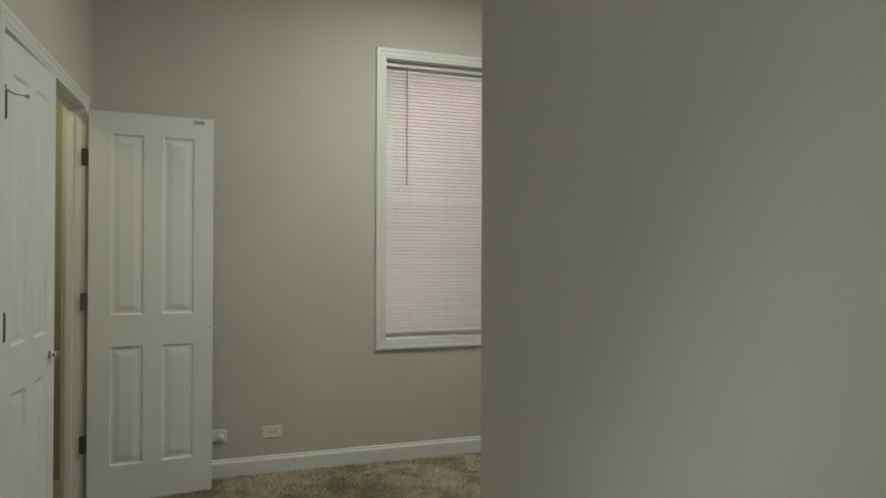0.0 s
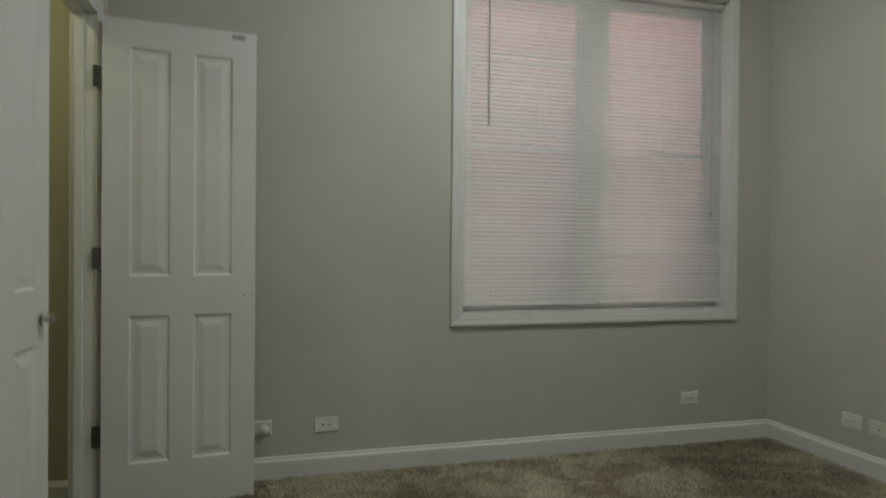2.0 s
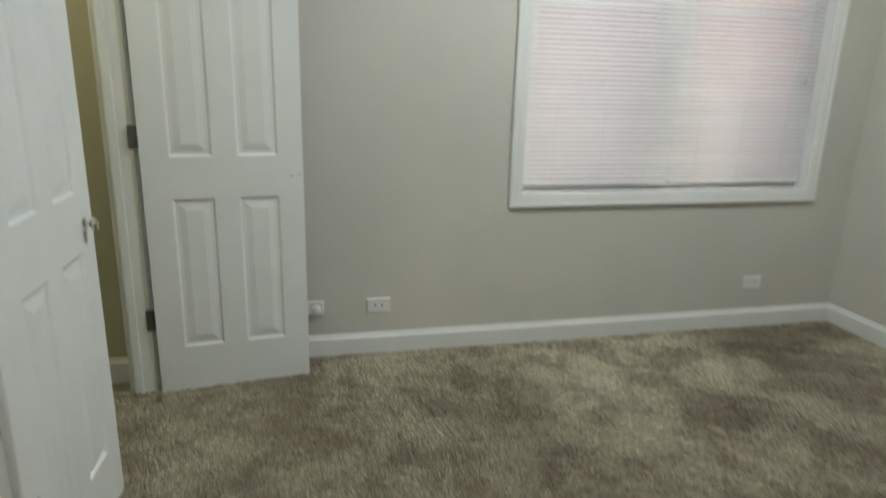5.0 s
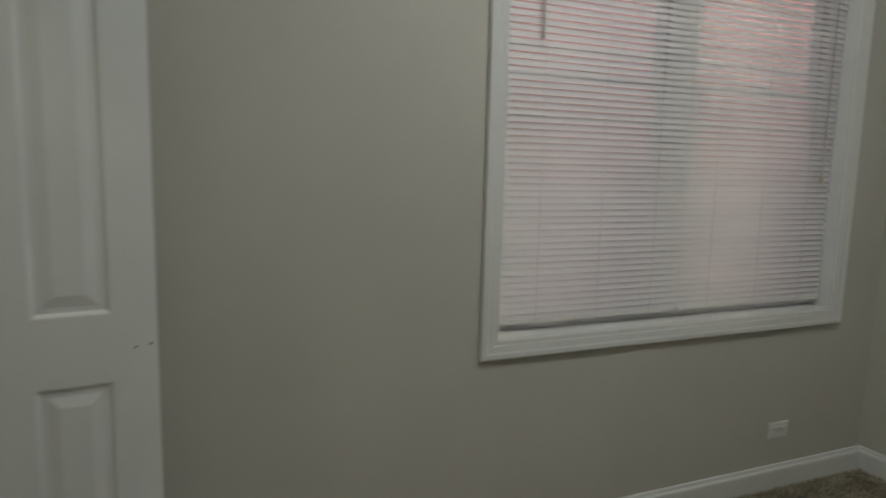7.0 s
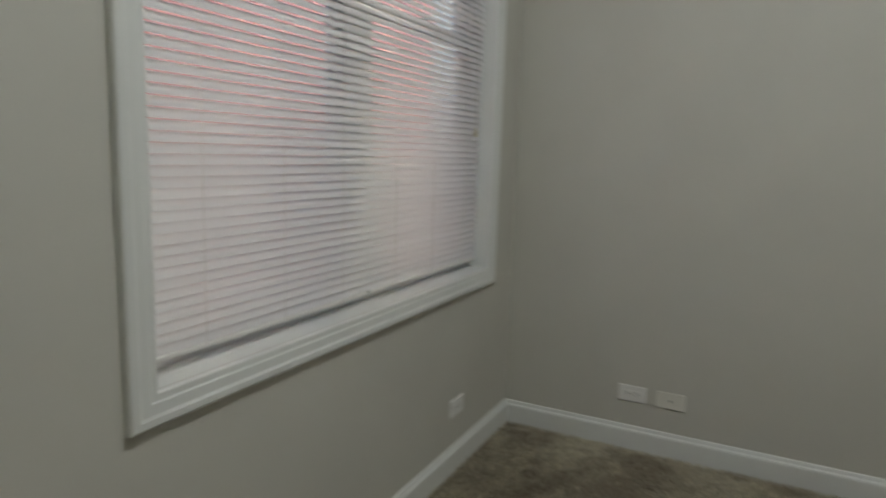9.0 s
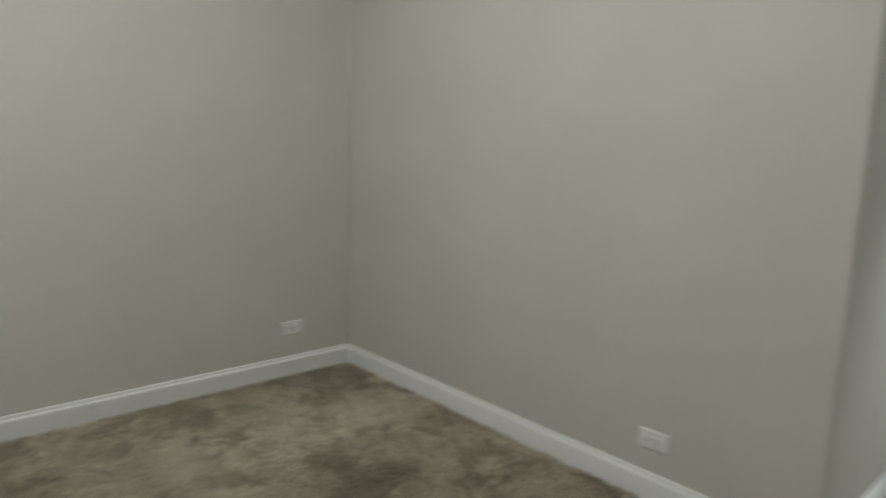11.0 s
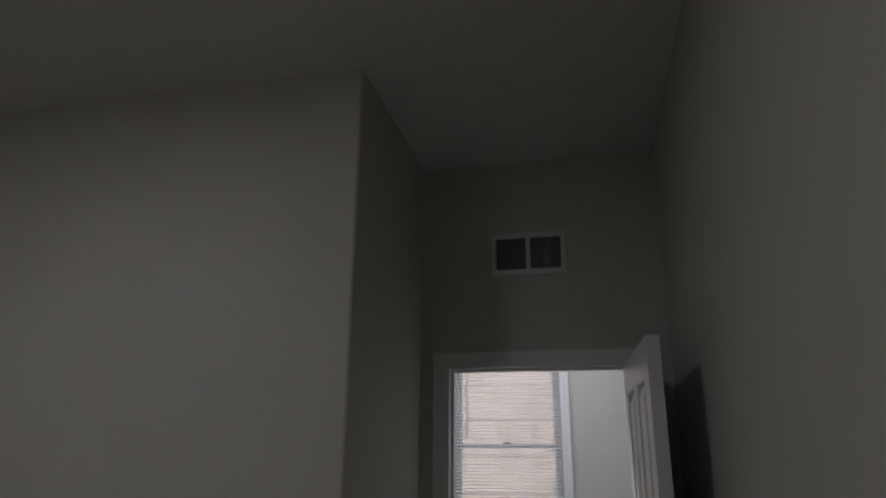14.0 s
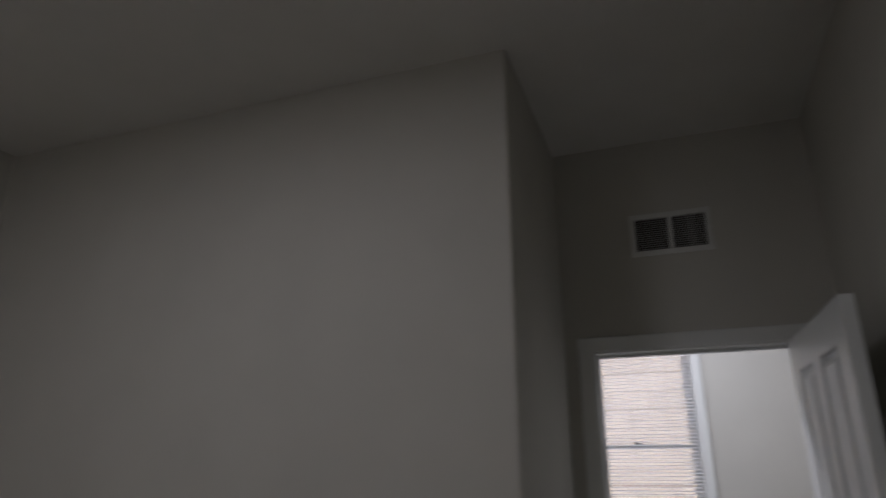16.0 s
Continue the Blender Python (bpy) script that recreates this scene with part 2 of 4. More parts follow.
def block_material(name, a, c, scale=14.0):
    m = bpy.data.materials.new(name)
    m.use_nodes = True
    n, l = m.node_tree.nodes, m.node_tree.links
    b = n["Principled BSDF"]
    b.inputs["Roughness"].default_value = 0.9
    info, geo = n.new("ShaderNodeObjectInfo"), n.new("ShaderNodeNewGeometry")
    no = n.new("ShaderNodeTexNoise")
    no.inputs["Scale"].default_value, no.inputs["Detail"].default_value = scale, 6
    l.new(geo.outputs["Position"], no.inputs["Vector"])
    add = n.new("ShaderNodeMath")
    add.operation = "ADD"
    half = n.new("ShaderNodeMath")
    half.operation = "MULTIPLY"
    half.inputs[1].default_value = 0.5
    l.new(info.outputs["Random"], half.inputs[0])
    l.new(half.outputs[0], add.inputs[0])
    l.new(no.outputs["Fac"], add.inputs[1])
    rng = n.new("ShaderNodeMapRange")
    rng.inputs[1].default_value, rng.inputs[2].default_value = 0.4, 1.1
    l.new(add.outputs[0], rng.inputs[0])
    mix = n.new("ShaderNodeMix")
    mix.data_type = "RGBA"
    mix.inputs[6].default_value, mix.inputs[7].default_value = (*a, 1), (*c, 1)
    l.new(rng.outputs[0], mix.inputs[0])
    l.new(mix.outputs[2], b.inputs["Base Color"])
    bp = n.new("ShaderNodeBump")
    bp.inputs["Strength"].default_value, bp.inputs["Distance"].default_value = 0.5, 0.004
    l.new(no.outputs["Fac"], bp.inputs["Height"])
    l.new(bp.outputs[0], b.inputs["Normal"])
    return m
M_BRICK = block_material("red_brick", (0.56, 0.26, 0.22), (0.44, 0.18, 0.15))
M_STONE = block_material("tan_block", (0.47, 0.43, 0.39), (0.40, 0.365, 0.33))
M_MORTAR = material("mortar", (0.42, 0.385, 0.35), 0.95, grain=60, bump=0.5, mottle=0.2, scale=10)

# ---- mesh helpers ----
def mesh_of(bm, name, mat, smooth=False):
    bmesh.ops.remove_doubles(bm, verts=bm.verts, dist=1e-6)
    bmesh.ops.recalc_face_normals(bm, faces=bm.faces)
    me = bpy.data.meshes.new(name)
    bm.to_mesh(me)
    bm.free()
    me.materials.append(mat)
    if smooth:
        me.polygons.foreach_set("use_smooth", [True] * len(me.polygons))
        me.set_sharp_from_angle(angle=radians(40))
    return me

def thing(name, label, category, group="", kind="", at=None):
    ob = tagged(new(name), label, category, group, kind)
    ob.empty_display_size = 0.05
    if at is not None:
        ob.matrix_world = at
    return ob

def part(name, bm, mat, parent=None, label="", smooth=False):
    ob = new(name, mesh_of(bm, name, mat, smooth))
    if parent is not None:
        ob.parent = parent
    if label:
        ob["label"] = label
    return ob

def structure(name, bm, mat, label, category, smooth=False):
    return tagged(part(name, bm, mat, None, "", smooth), label, category, "", "structure")

def add_box(bm, lo, hi, bevel=0.0):
    c = [(a + b) / 2 for a, b in zip(lo, hi)]
    s = [abs(b - a) for a, b in zip(lo, hi)]
    vs = bmesh.ops.create_cube(bm, size=1.0, matrix=Matrix.Translation(c) @ Matrix.Diagonal((*s, 1)))["verts"]
    if bevel:
        es = list({e for v in vs for e in v.link_edges})
        bmesh.ops.bevel(bm, geom=es, offset=bevel, segments=2, affect="EDGES", profile=0.6)
    return vs

def box(lo, hi, bevel=0.0):
    bm = bmesh.new()
    add_box(bm, lo, hi, bevel)
    return bm

def add_tube(bm, a, b, r0, r1=None, n=14):
    a, b = Vector(a), Vector(b)
    d = b - a
    m = Matrix.Translation((a + b) / 2) @ d.to_track_quat("Z", "Y").to_matrix().to_4x4()
    return bmesh.ops.create_cone(bm, cap_ends=True, segments=n, radius1=r0, radius2=r0 if r1 is None else r1, depth=d.length, matrix=m)["verts"]

def add_lathe(bm, axis_at, axis, rings, n=20):
    """A turned body: rings of (distance along the axis, radius)."""
    q = Vector(axis).to_track_quat("Z", "Y")
    loops = []
    for h, r in rings:
        loops.append([bm.verts.new(Vector(axis_at) + q @ Vector((r * math.cos(2 * math.pi * k / n), r * math.sin(2 * math.pi * k / n), h))) for k in range(n)])
    for p, s in zip(loops, loops[1:]):
        for k in range(n):
            bm.faces.new((p[k], p[(k + 1) % n], s[(k + 1) % n], s[k]))
    bm.faces.new(loops[0][::-1])
    bm.faces.new(loops[-1])

def slab(a_cuts, z_cuts, hole, place, depth):
    """A wall of cells between the cuts, with the cells left out where hole(a, z); place(a, d, z) gives the world point at depth d."""
    bm = bmesh.new()
    na, nz = len(a_cuts) - 1, len(z_cuts) - 1
    solid = lambda i, k: 0 <= i < na and 0 <= k < nz and not hole((a_cuts[i] + a_cuts[i + 1]) / 2, (z_cuts[k] + z_cuts[k + 1]) / 2)
    quad = lambda pts: bm.faces.new([bm.verts.new(place(*p)) for p in pts])
    for i in range(na):
        for k in range(nz):
            if not solid(i, k):
                continue
            a0, a1, z0, z1 = a_cuts[i], a_cuts[i + 1], z_cuts[k], z_cuts[k + 1]
            for d in (0, depth):
                quad([(a0, d, z0), (a1, d, z0), (a1, d, z1), (a0, d, z1)])
            for di, dk, p, q in ((-1, 0, (a0, z0), (a0, z1)), (1, 0, (a1, z0), (a1, z1)), (0, -1, (a0, z0), (a1, z0)), (0, 1, (a0, z1), (a1, z1))):
                if not solid(i + di, k + dk):
                    quad([(p[0], 0, p[1]), (q[0], 0, q[1]), (q[0], depth, q[1]), (p[0], depth, p[1])])
    return bm

def add_moulding(bm, corners, closed, profile, place):
    """A mitred frame: corners(u) gives the 2D corner points at distance u outside the opening; profile of (u, proud)."""
    rows = [[bm.verts.new(place(a, v, z)) for a, z in corners(u)] for u, v in profile]
    n = len(rows[0])
    for p, s in zip(rows, rows[1:]):
        for k in range(n if closed else n - 1):
            bm.faces.new((p[k], p[(k + 1) % n], s[(k + 1) % n], s[k]))

CASING = [(0.0, 0.0), (0.0, 0.010), (0.003, 0.0125), (0.016, 0.013), (0.019, 0.0155), (0.040, 0.0165), (0.046, 0.0195), (0.060, 0.0195), (0.064, 0.017), (0.066, 0.012), (0.066, 0.0)]
FLAT = [(0.0, 0.0), (0.0, 0.012), (0.003, 0.014), (0.010, 0.014), (0.013, 0.0165), (0.066, 0.019), (0.071, 0.017), (0.073, 0.012), (0.073, 0.0)]

# ---- structure: walls, ceiling, floors ----
inside = lambda a0, a1, z0, z1: (lambda a, z: a0 < a < a1 and z0 < z < z1)
structure("wall_north", slab([-0.84, WIN[0], WIN[1], 3.67], [-0.05, WIN[2], WIN[3], H_C], inside(*WIN), lambda a, d, z: (a, Y_N + d, z), 0.17), M_WALL, "warm beige painted wall around the wide window", "wall")
structure("wall_east", slab([Y_S - 0.12, Y_N], [-0.05, H_C], lambda a, z: False, lambda a, d, z: (X_E + d, a, z), 0.12), M_WALL, "plain warm beige painted wall with low sockets", "wall")
R_C = 0.014                     # rounded outer corner of the passage
ARC = [(X_P + R_C - R_C * math.sin(radians(a)), Y_S - R_C + R_C * math.cos(radians(a)), -math.sin(radians(a)), math.cos(radians(a))) for a in range(0, 91, 9)]
bm = bmesh.new()
ring = [(X_E, Y_S)] + [p[:2] for p in ARC] + [(X_P, Y_D), (X_P + 0.12, Y_D), (X_P + 0.12, Y_S - 0.12), (X_E, Y_S - 0.12)]
lower, upper = [[bm.verts.new((x, y, z)) for x, y in ring] for z in (-0.05, H_C)]
for k in range(len(ring)):
    bm.faces.new((lower[k], lower[(k + 1) % len(ring)], upper[(k + 1) % len(ring)], upper[k]))
structure("wall_south", bm, M_WALL, "plain beige painted wall with a rounded corner into the passage", "wall", True)
structure("wall_door", slab([-1.3, DOOR[0], DOOR[1], 3.67], [-0.05, DOOR[2], H_C], inside(DOOR[0], DOOR[1], -1, DOOR[2]), lambda a, d, z: (a, Y_D - d, z), T_D), M_WALL, "beige painted wall with the bedroom doorway and a vent", "wall")
structure("wall_west", slab([Y_D, CLO[0], CLO[1], Y_N], [-0.05, CLO[2], H_C], inside(CLO[0], CLO[1], -1, CLO[2]), lambda a, d, z: (X_W - d, a, z), 0.08), M_WALL, "beige painted wall with the closet opening", "wall")
structure("wall_closet_back", box((-0.84, 1.05, -0.05), (-0.72, Y_N, 2.42)), M_CLOSET, "pale yellow closet back wall", "wall")
structure("wall_closet_side", box((-0.72, 1.05, -0.05), (-0.06, 1.15, 2.42)), M_CLOSET, "pale yellow closet side wall", "wall")
structure("wall_closet_far", box((-0.72, 2.73, -0.05), (-0.06, Y_N, 2.42)), M_CLOSET, "pale yellow closet side wall near the window", "wall")
structure("ceiling_closet", box((-0.84, 1.05, 2.42), (-0.06, Y_N, 2.50)), M_CEIL, "flat white closet ceiling", "ceiling")
structure("wall_hall_far", slab([-1.3, HWIN[0], HWIN[1], 2.7], [-0.05, HWIN[2], HWIN[3], H_C], inside(*HWIN), lambda a, d, z: (a, Y_H - d, z), 0.16), M_WALL, "light beige hall wall around a tall window", "wall")
structure("wall_hall_west", box((-1.3, Y_H, -0.05), (-1.18, Y_D - T_D, H_C)), M_WALL, "beige hall end wall", "wall")
structure("wall_hall_east", box((2.58, Y_H, -0.05), (2.70, Y_D - T_D, H_C)), M_WALL, "beige hall end wall", "wall")
structure("ceiling", box((-1.3, Y_H - 0.16, H_C), (3.67, Y_N + 0.17, H_C + 0.10)), M_CEIL, "flat matt white painted ceiling", "ceiling")
structure("floor", box((-0.84, -1.17, -0.20), (3.67, Y_N + 0.17, 0.006)), M_BACKING, "bedroom floor under the shaggy brown carpet", "floor")
structure("floor_hall", box((-1.3, Y_H - 0.16, -0.20), (2.70, -1.175, -0.014)), M_DARK_BACKING, "hall subfloor under dark wood planks", "floor")

# ---- trims ----
BASE = [(0.0, -0.012), (0.015, -0.012), (0.015, 0.092), (0.013, 0.099), (0.0080, 0.103), (0.0065, 0.110), (0.0045, 0.116), (0.0, 0.118)]
HBASE = [(0.0, -0.002), (0.026, -0.002), (0.026, 0.006), (0.023, 0.015), (0.014, 0.019), (0.014, 0.112), (0.012, 0.122), (0.007, 0.129), (0.005, 0.138), (0.0, 0.138)]

def baseboard(p0, p1, normal, e0, e1, label, profile=BASE):
    """p0 to p1 along a wall; e: 1 at an inner corner, -1 at an outer one, 0 at a plain end."""
    bm = bmesh.new()
    p0, p1, nn = Vector((*p0, 0)), Vector((*p1, 0)), Vector((*normal, 0))
    d = (p1 - p0).normalized()
    rows = []
    for v, z in profile:
        up = Vector((0, 0, z))
        rows.append((bm.verts.new(p0 + nn * v + d * v * e0 + up), bm.verts.new(p1 + nn * v - d * v * e1 + up)))
    for r, s in zip(rows, rows[1:]):
        bm.faces.new((r[0], r[1], s[1], s[0]))
    for k in (0, 1):
        bm.faces.new([r[k] for r in rows])
    return structure("baseboard", bm, M_TRIM, label, "baseboard")

WB = "white painted baseboard with a moulded top edge"
baseboard((X_W, Y_N), (X_E, Y_N), (0, -1), 1, 1, WB)
baseboard((X_E, Y_N), (X_E, Y_S), (-1, 0), 1, 1, WB)
bm = bmesh.new()
line = [(X_E, Y_S, -1, 1)] + ARC + [(X_P, Y_D, -1, 1)]
rows = [[bm.verts.new((x + nx * v, y + ny * v, z)) for x, y, nx, ny in line] for v, z in BASE]
for r, q in zip(rows, rows[1:]):
    for k in range(len(line) - 1):
        bm.faces.new((r[k], r[k + 1], q[k + 1], q[k]))
structure("baseboard", bm, M_TRIM, "white baseboard bent round the rounded wall corner", "baseboard", True)
baseboard((X_P, Y_D), (DOOR[1] + 0.075, Y_D), (0, 1), 1, 0, WB)
baseboard((DOOR[0] - 0.075, Y_D), (X_W, Y_D), (0, 1), 0, 1, WB)
baseboard((X_W, Y_D), (X_W, CLO[0] - 0.067), (1, 0), 1, 0, WB)
baseboard((X_W, CLO[1] + 0.067), (X_W, Y_N), (1, 0), 0, 1, WB)
CB = "white closet baseboard"
baseboard((-0.06, 2.73), (-0.72, 2.73), (0, -1), 0, 1, CB)
baseboard((-0.72, 2.73), (-0.72, 1.15), (1, 0), 1, 1, CB)
baseboard((-0.72, 1.15), (-0.06, 1.15), (0, 1), 1, 0, CB)
HB = "tall white hall baseboard with a rounded shoe moulding"
baseboard((-1.18, Y_H), (2.58, Y_H), (0, 1), 1, 1, HB, HBASE)
baseboard((-1.18, Y_D - T_D), (-1.18, Y_H), (1, 0), 1, 1, HB, HBASE)
baseboard((2.58, Y_H), (2.58, Y_D - T_D), (-1, 0), 1, 1, HB, HBASE)
baseboard((DOOR[0] - 0.075, Y_D - T_D), (-1.18, Y_D - T_D), (0, -1), 0, 1, HB, HBASE)
baseboard((2.58, Y_D - T_D), (DOOR[1] + 0.075, Y_D - T_D), (0, -1), 1, 0, HB, HBASE)

def door_trim(name, a0, a1, z1, near, far, depth, profile, label):
    """Casing on both faces and the jamb with its stop. near/far(a, proud, z) place points on the two faces."""
    bm = bmesh.new()
    loop = lambda u: [(a0 - u, -0.012), (a0 - u, z1 + u), (a1 + u, z1 + u), (a1 + u, -0.012)]
    add_moulding(bm, loop, False, profile, near)
    add_moulding(bm, loop, False, profile, far)
    jamb = [(0.0, -0.001), (0.0, depth + 0.001)]
    rows = [[bm.verts.new(near(a, -v, z)) for a, z in ((a0, -0.012), (a0, z1), (a1, z1), (a1, -0.012))] for _, v in jamb]
    for k in range(3):
        bm.faces.new((rows[0][k], rows[0][k + 1], rows[1][k + 1], rows[1][k]))
    stop0, stop1, s = 0.040, 0.072, 0.011
    pr = [(0.0, -stop0), (-s, -stop0 - 0.002), (-s, -stop1 + 0.002), (0.0, -stop1)]
    add_moulding(bm, lambda u: [(a0 - u, -0.012), (a0 - u, z1 + u), (a1 + u, z1 + u), (a1 + u, -0.012)], False, pr, near)
    return structure(name, bm, M_TRIM, label, "door frame")

C0, C1 = CLO[0] + 0.0015, CLO[1] - 0.0015
door_trim("trim_closet", C0, C1, CLO[2] - 0.0015, lambda a, v, z: (X_W + v, a, z), lambda a, v, z: (X_W - 0.08 - v, a, z), 0.08, CASING, "white painted closet casing and jamb")
door_trim("trim_bedroom_door", DOOR[0] + 0.0015, DOOR[1] - 0.0015, DOOR[2] - 0.0015, lambda a, v, z: (a, Y_D + v, z), lambda a, v, z: (a, Y_D - T_D - v, z), T_D, FLAT, "white painted bedroom door casing and jamb")

# ---- windows ----
def window(name, x0, x1, z0, z1, y_face, out, units, mull, rail, label):
    """A picture-framed opening with double-hung units; out is +1 or -1, the way to the outside."""
    w = thing(name, label, "window", "", "structure")
    bm = bmesh.new()
    loop = lambda u: [(x0 - u, z0 - u), (x1 + u, z0 - u), (x1 + u, z1 + u), (x0 - u, z1 + u)]
    add_moulding(bm, loop, True, CASING, lambda a, v, z: (a, y_face - out * v, z))
    part("casing", bm, M_TRIM, w, "white moulded window casing")
    bm = bmesh.new()
    t = 0.0015
    jl = lambda u: [(x0 + t, z0 + t), (x1 - t, z0 + t), (x1 - t, z1 - t), (x0 + t, z1 - t)]
    add_moulding(bm, jl, True, [(0, 0.0), (0, -0.155)], lambda a, v, z: (a, y_face - out * v, z))
    part("jamb", bm, M_TRIM, w)
    yf = y_face + out * 0.095
    f = 0.045 if units == 2 else 0.024
    lo_y, hi_y = sorted((yf, yf + out * 0.06))
    edges = [x0 + t] + ([(x0 + x1) / 2] if units == 2 else []) + [x1 - t]
    for k in range(units):
        u0 = edges[k] + (mull / 2 if k else f)
        u1 = edges[k + 1] - (f if k == units - 1 else mull / 2)
        for lower in (True, False):
            s0, s1 = (z0 + 0.040, rail + 0.016) if lower else (rail - 0.016, z1 - 0.035)
            ya = yf + out * (0.012 if lower else 0.034)
            a, b = sorted((ya, ya + out * 0.022))
            bm = bmesh.new()
            r = 0.030
            add_box(bm, (u0, a, s0), (u0 + r, b, s1), 0.003)
            add_box(bm, (u1 - r, a, s0), (u1, b, s1), 0.003)
            add_box(bm, (u0 + r, a, s0), (u1 - r, b, s0 + r), 0.003)
            add_box(bm, (u0 + r, a, s1 - r), (u1 - r, b, s1), 0.003)
            sash = part("sash", bm, M_VINYL, w)
            yc = (a + b) / 2
            pane = part("pane", box((u0 + r - 0.004, yc - 0.002, s0 + r - 0.004), (u1 - r + 0.004, yc + 0.002, s1 - r + 0.004)), M_GLASS, sash)
            pane.visible_shadow = False
            if lower:
                bm = bmesh.new()
                xc = (u0 + u1) / 2
                yl = ya - out * 0.004
                add_box(bm, (xc - 0.030, min(yl, yl + out * 0.02), s1), (xc + 0.030, max(yl, yl + out * 0.02), s1 + 0.010), 0.003)
                add_lathe(bm, (xc, yl + out * 0.01, s1 + 0.010), (0, 0, 1), [(0, 0.011), (0.006, 0.010), (0.009, 0.005)], 12)
                add_box(bm, (xc - 0.004, min(yl - out * 0.014, yl + out * 0.01), s1 + 0.010), (xc + 0.030, max(yl - out * 0.014, yl + out * 0.01), s1 + 0.018), 0.003)
                part("sash_lock", bm, M_NICKEL, sash, "metal sash lock")
    bm = bmesh.new()
    add_box(bm, (x0 + t, lo_y, z0 + t), (x0 + f, hi_y, z1 - t))
    add_box(bm, (x1 - f, lo_y, z0 + t), (x1 - t, hi_y, z1 - t))
    add_box(bm, (x0 + f, lo_y, z0 + t), (x1 - f, hi_y, z0 + 0.040))
    add_box(bm, (x0 + f, lo_y, z1 - 0.035), (x1 - f, hi_y, z1 - t))
    if units == 2:
        xm = (x0 + x1) / 2
        add_box(bm, (xm - mull / 2, lo_y, z0 + 0.040), (xm + mull / 2, hi_y, z1 - 0.035))
    part("window_frame", bm, M_VINYL, w)
    return w

window("window_1", *WIN, Y_N, 1, 2, 0.14, 1.655, "wide white double window with moulded casing")
window("window_2", *HWIN, Y_H, -1, 1, 0.0, 1.745, "tall white hall window with moulded casing")

def blind(x0, x1, z_top, z_bot, y, out, pitch, tilt, cords, wand_x, wand_z, pull_x, pull_z, label, group):
    b = thing("window_blind", label, "blind", group)
    bm = bmesh.new()
    add_box(bm, (x0, y - 0.014, z_top - 0.026), (x1, y + 0.014, z_top), 0.003)
    part("headrail", bm, M_PLATE, b, "white metal headrail")
    wide, n = 0.0255, 7
    me = bmesh.new()
    rows = []
    for k in range(n):
        s = k / (n - 1) - 0.5
        crown = 0.0030 * (1 - 4 * s * s)
        c, sn = math.cos(radians(tilt)), math.sin(radians(tilt))
        dy, dz = out * (s * wide * c - crown * sn), s * wide * sn + crown * c
        rows.append([me.verts.new((xx, dy, dz)) for xx in (-(x1 - x0) / 2 + 0.001, (x1 - x0) / 2 - 0.001)])
    for r, s in zip(rows, rows[1:]):
        me.faces.new((r[0], r[1], s[1], s[0]))
    slat_mesh = mesh_of(me, "slat", M_SLAT, True)
    count = round((z_top - 0.032 - z_bot - 0.012) / pitch)
    rnd = random.Random(int(x0 * 1000))
    for k in range(count):
        ob = new("slat", slat_mesh)
        ob.parent = b
        ob.matrix_world = pose((x0 + x1) / 2, y, z_bot + 0.012 + pitch * (k + 0.5), rnd.uniform(-0.4, 0.4), rnd.uniform(-0.05, 0.05), 0)
    bm = bmesh.new()
    add_box(bm, (x0 + 0.010, y - 0.011, z_bot), (x1 - 0.012, y + 0.011, z_bot + 0.012), 0.003)
    part("bottom_rail", bm, M_PLATE, b, "grey-white bottom rail")
    for cx in cords:
        bm = bmesh.new()
        for dy in (-0.0135, 0.0135):
            add_tube(bm, (cx, y + dy, z_bot + 0.008), (cx, y + dy, z_top - 0.02), 0.0007, n=5)
        part("ladder_cord", bm, M_CORD, b)
    front = y - out * 0.022
    if wand_x is not None:
        bm = bmesh.new()
        add_tube(bm, (wand_x, front, wand_z), (wand_x, front, z_top - 0.045), 0.0042, n=6)
        add_tube(bm, (wand_x, front, z_top - 0.045), (wand_x, y - out * 0.012, z_top - 0.016), 0.0018, n=6)
        add_tube(bm, (wand_x, front, wand_z - 0.012), (wand_x, front, wand_z), 0.0055, n=8)
        part("tilt_wand", bm, M_WAND, b, "clear plastic tilt wand")
    if pull_x is not None:
        bm = bmesh.new()
        for dx in (-0.002, 0.002):
            add_tube(bm, (pull_x + dx, front, pull_z + 0.03), (pull_x + dx * 2, front, z_top - 0.02), 0.0010, n=5)
        cord = part("pull_cord", bm, M_CORD, b, "thin pull cord")
        bm = bmesh.new()
        add_lathe(bm, (pull_x, front, pull_z), (0, 0, 1), [(0, 0.008), (0.012, 0.0075), (0.028, 0.0045), (0.036, 0.002)], 10)
        part("tassel", bm, M_TASSEL, cord, "yellowed plastic tassel")
    return b

XM = (WIN[0] + WIN[1]) / 2
blind(WIN[0] + 0.008, XM - 0.0004, WIN[3] - 0.006, WIN[2] + 0.034, Y_N + 0.050, 1, 0.0222, 56, (1.83, 2.08, 2.32), 1.81, 1.765, None, 0, "white aluminium mini blind, lowered and nearly closed", "blinds of the bedroom window")
blind(XM + 0.0004, WIN[1] - 0.008, WIN[3] - 0.006, WIN[2] + 0.034, Y_N + 0.050, 1, 0.0222, 56, (2.60, 2.85, 3.10), None, 0, 3.165, 1.30, "white aluminium mini blind, lowered and nearly closed", "blinds of the bedroom window")
blind(HWIN[0] + 0.004, HWIN[1] - 0.004, HWIN[3] - 0.006, HWIN[2] + 0.030, Y_H - 0.040, -1, 0.0222, 16, (0.74, 0.95, 1.16), 1.222, 1.82, 0.705, 1.40, "white mini blind, lowered with its slats turned open", "blind of the hall window")

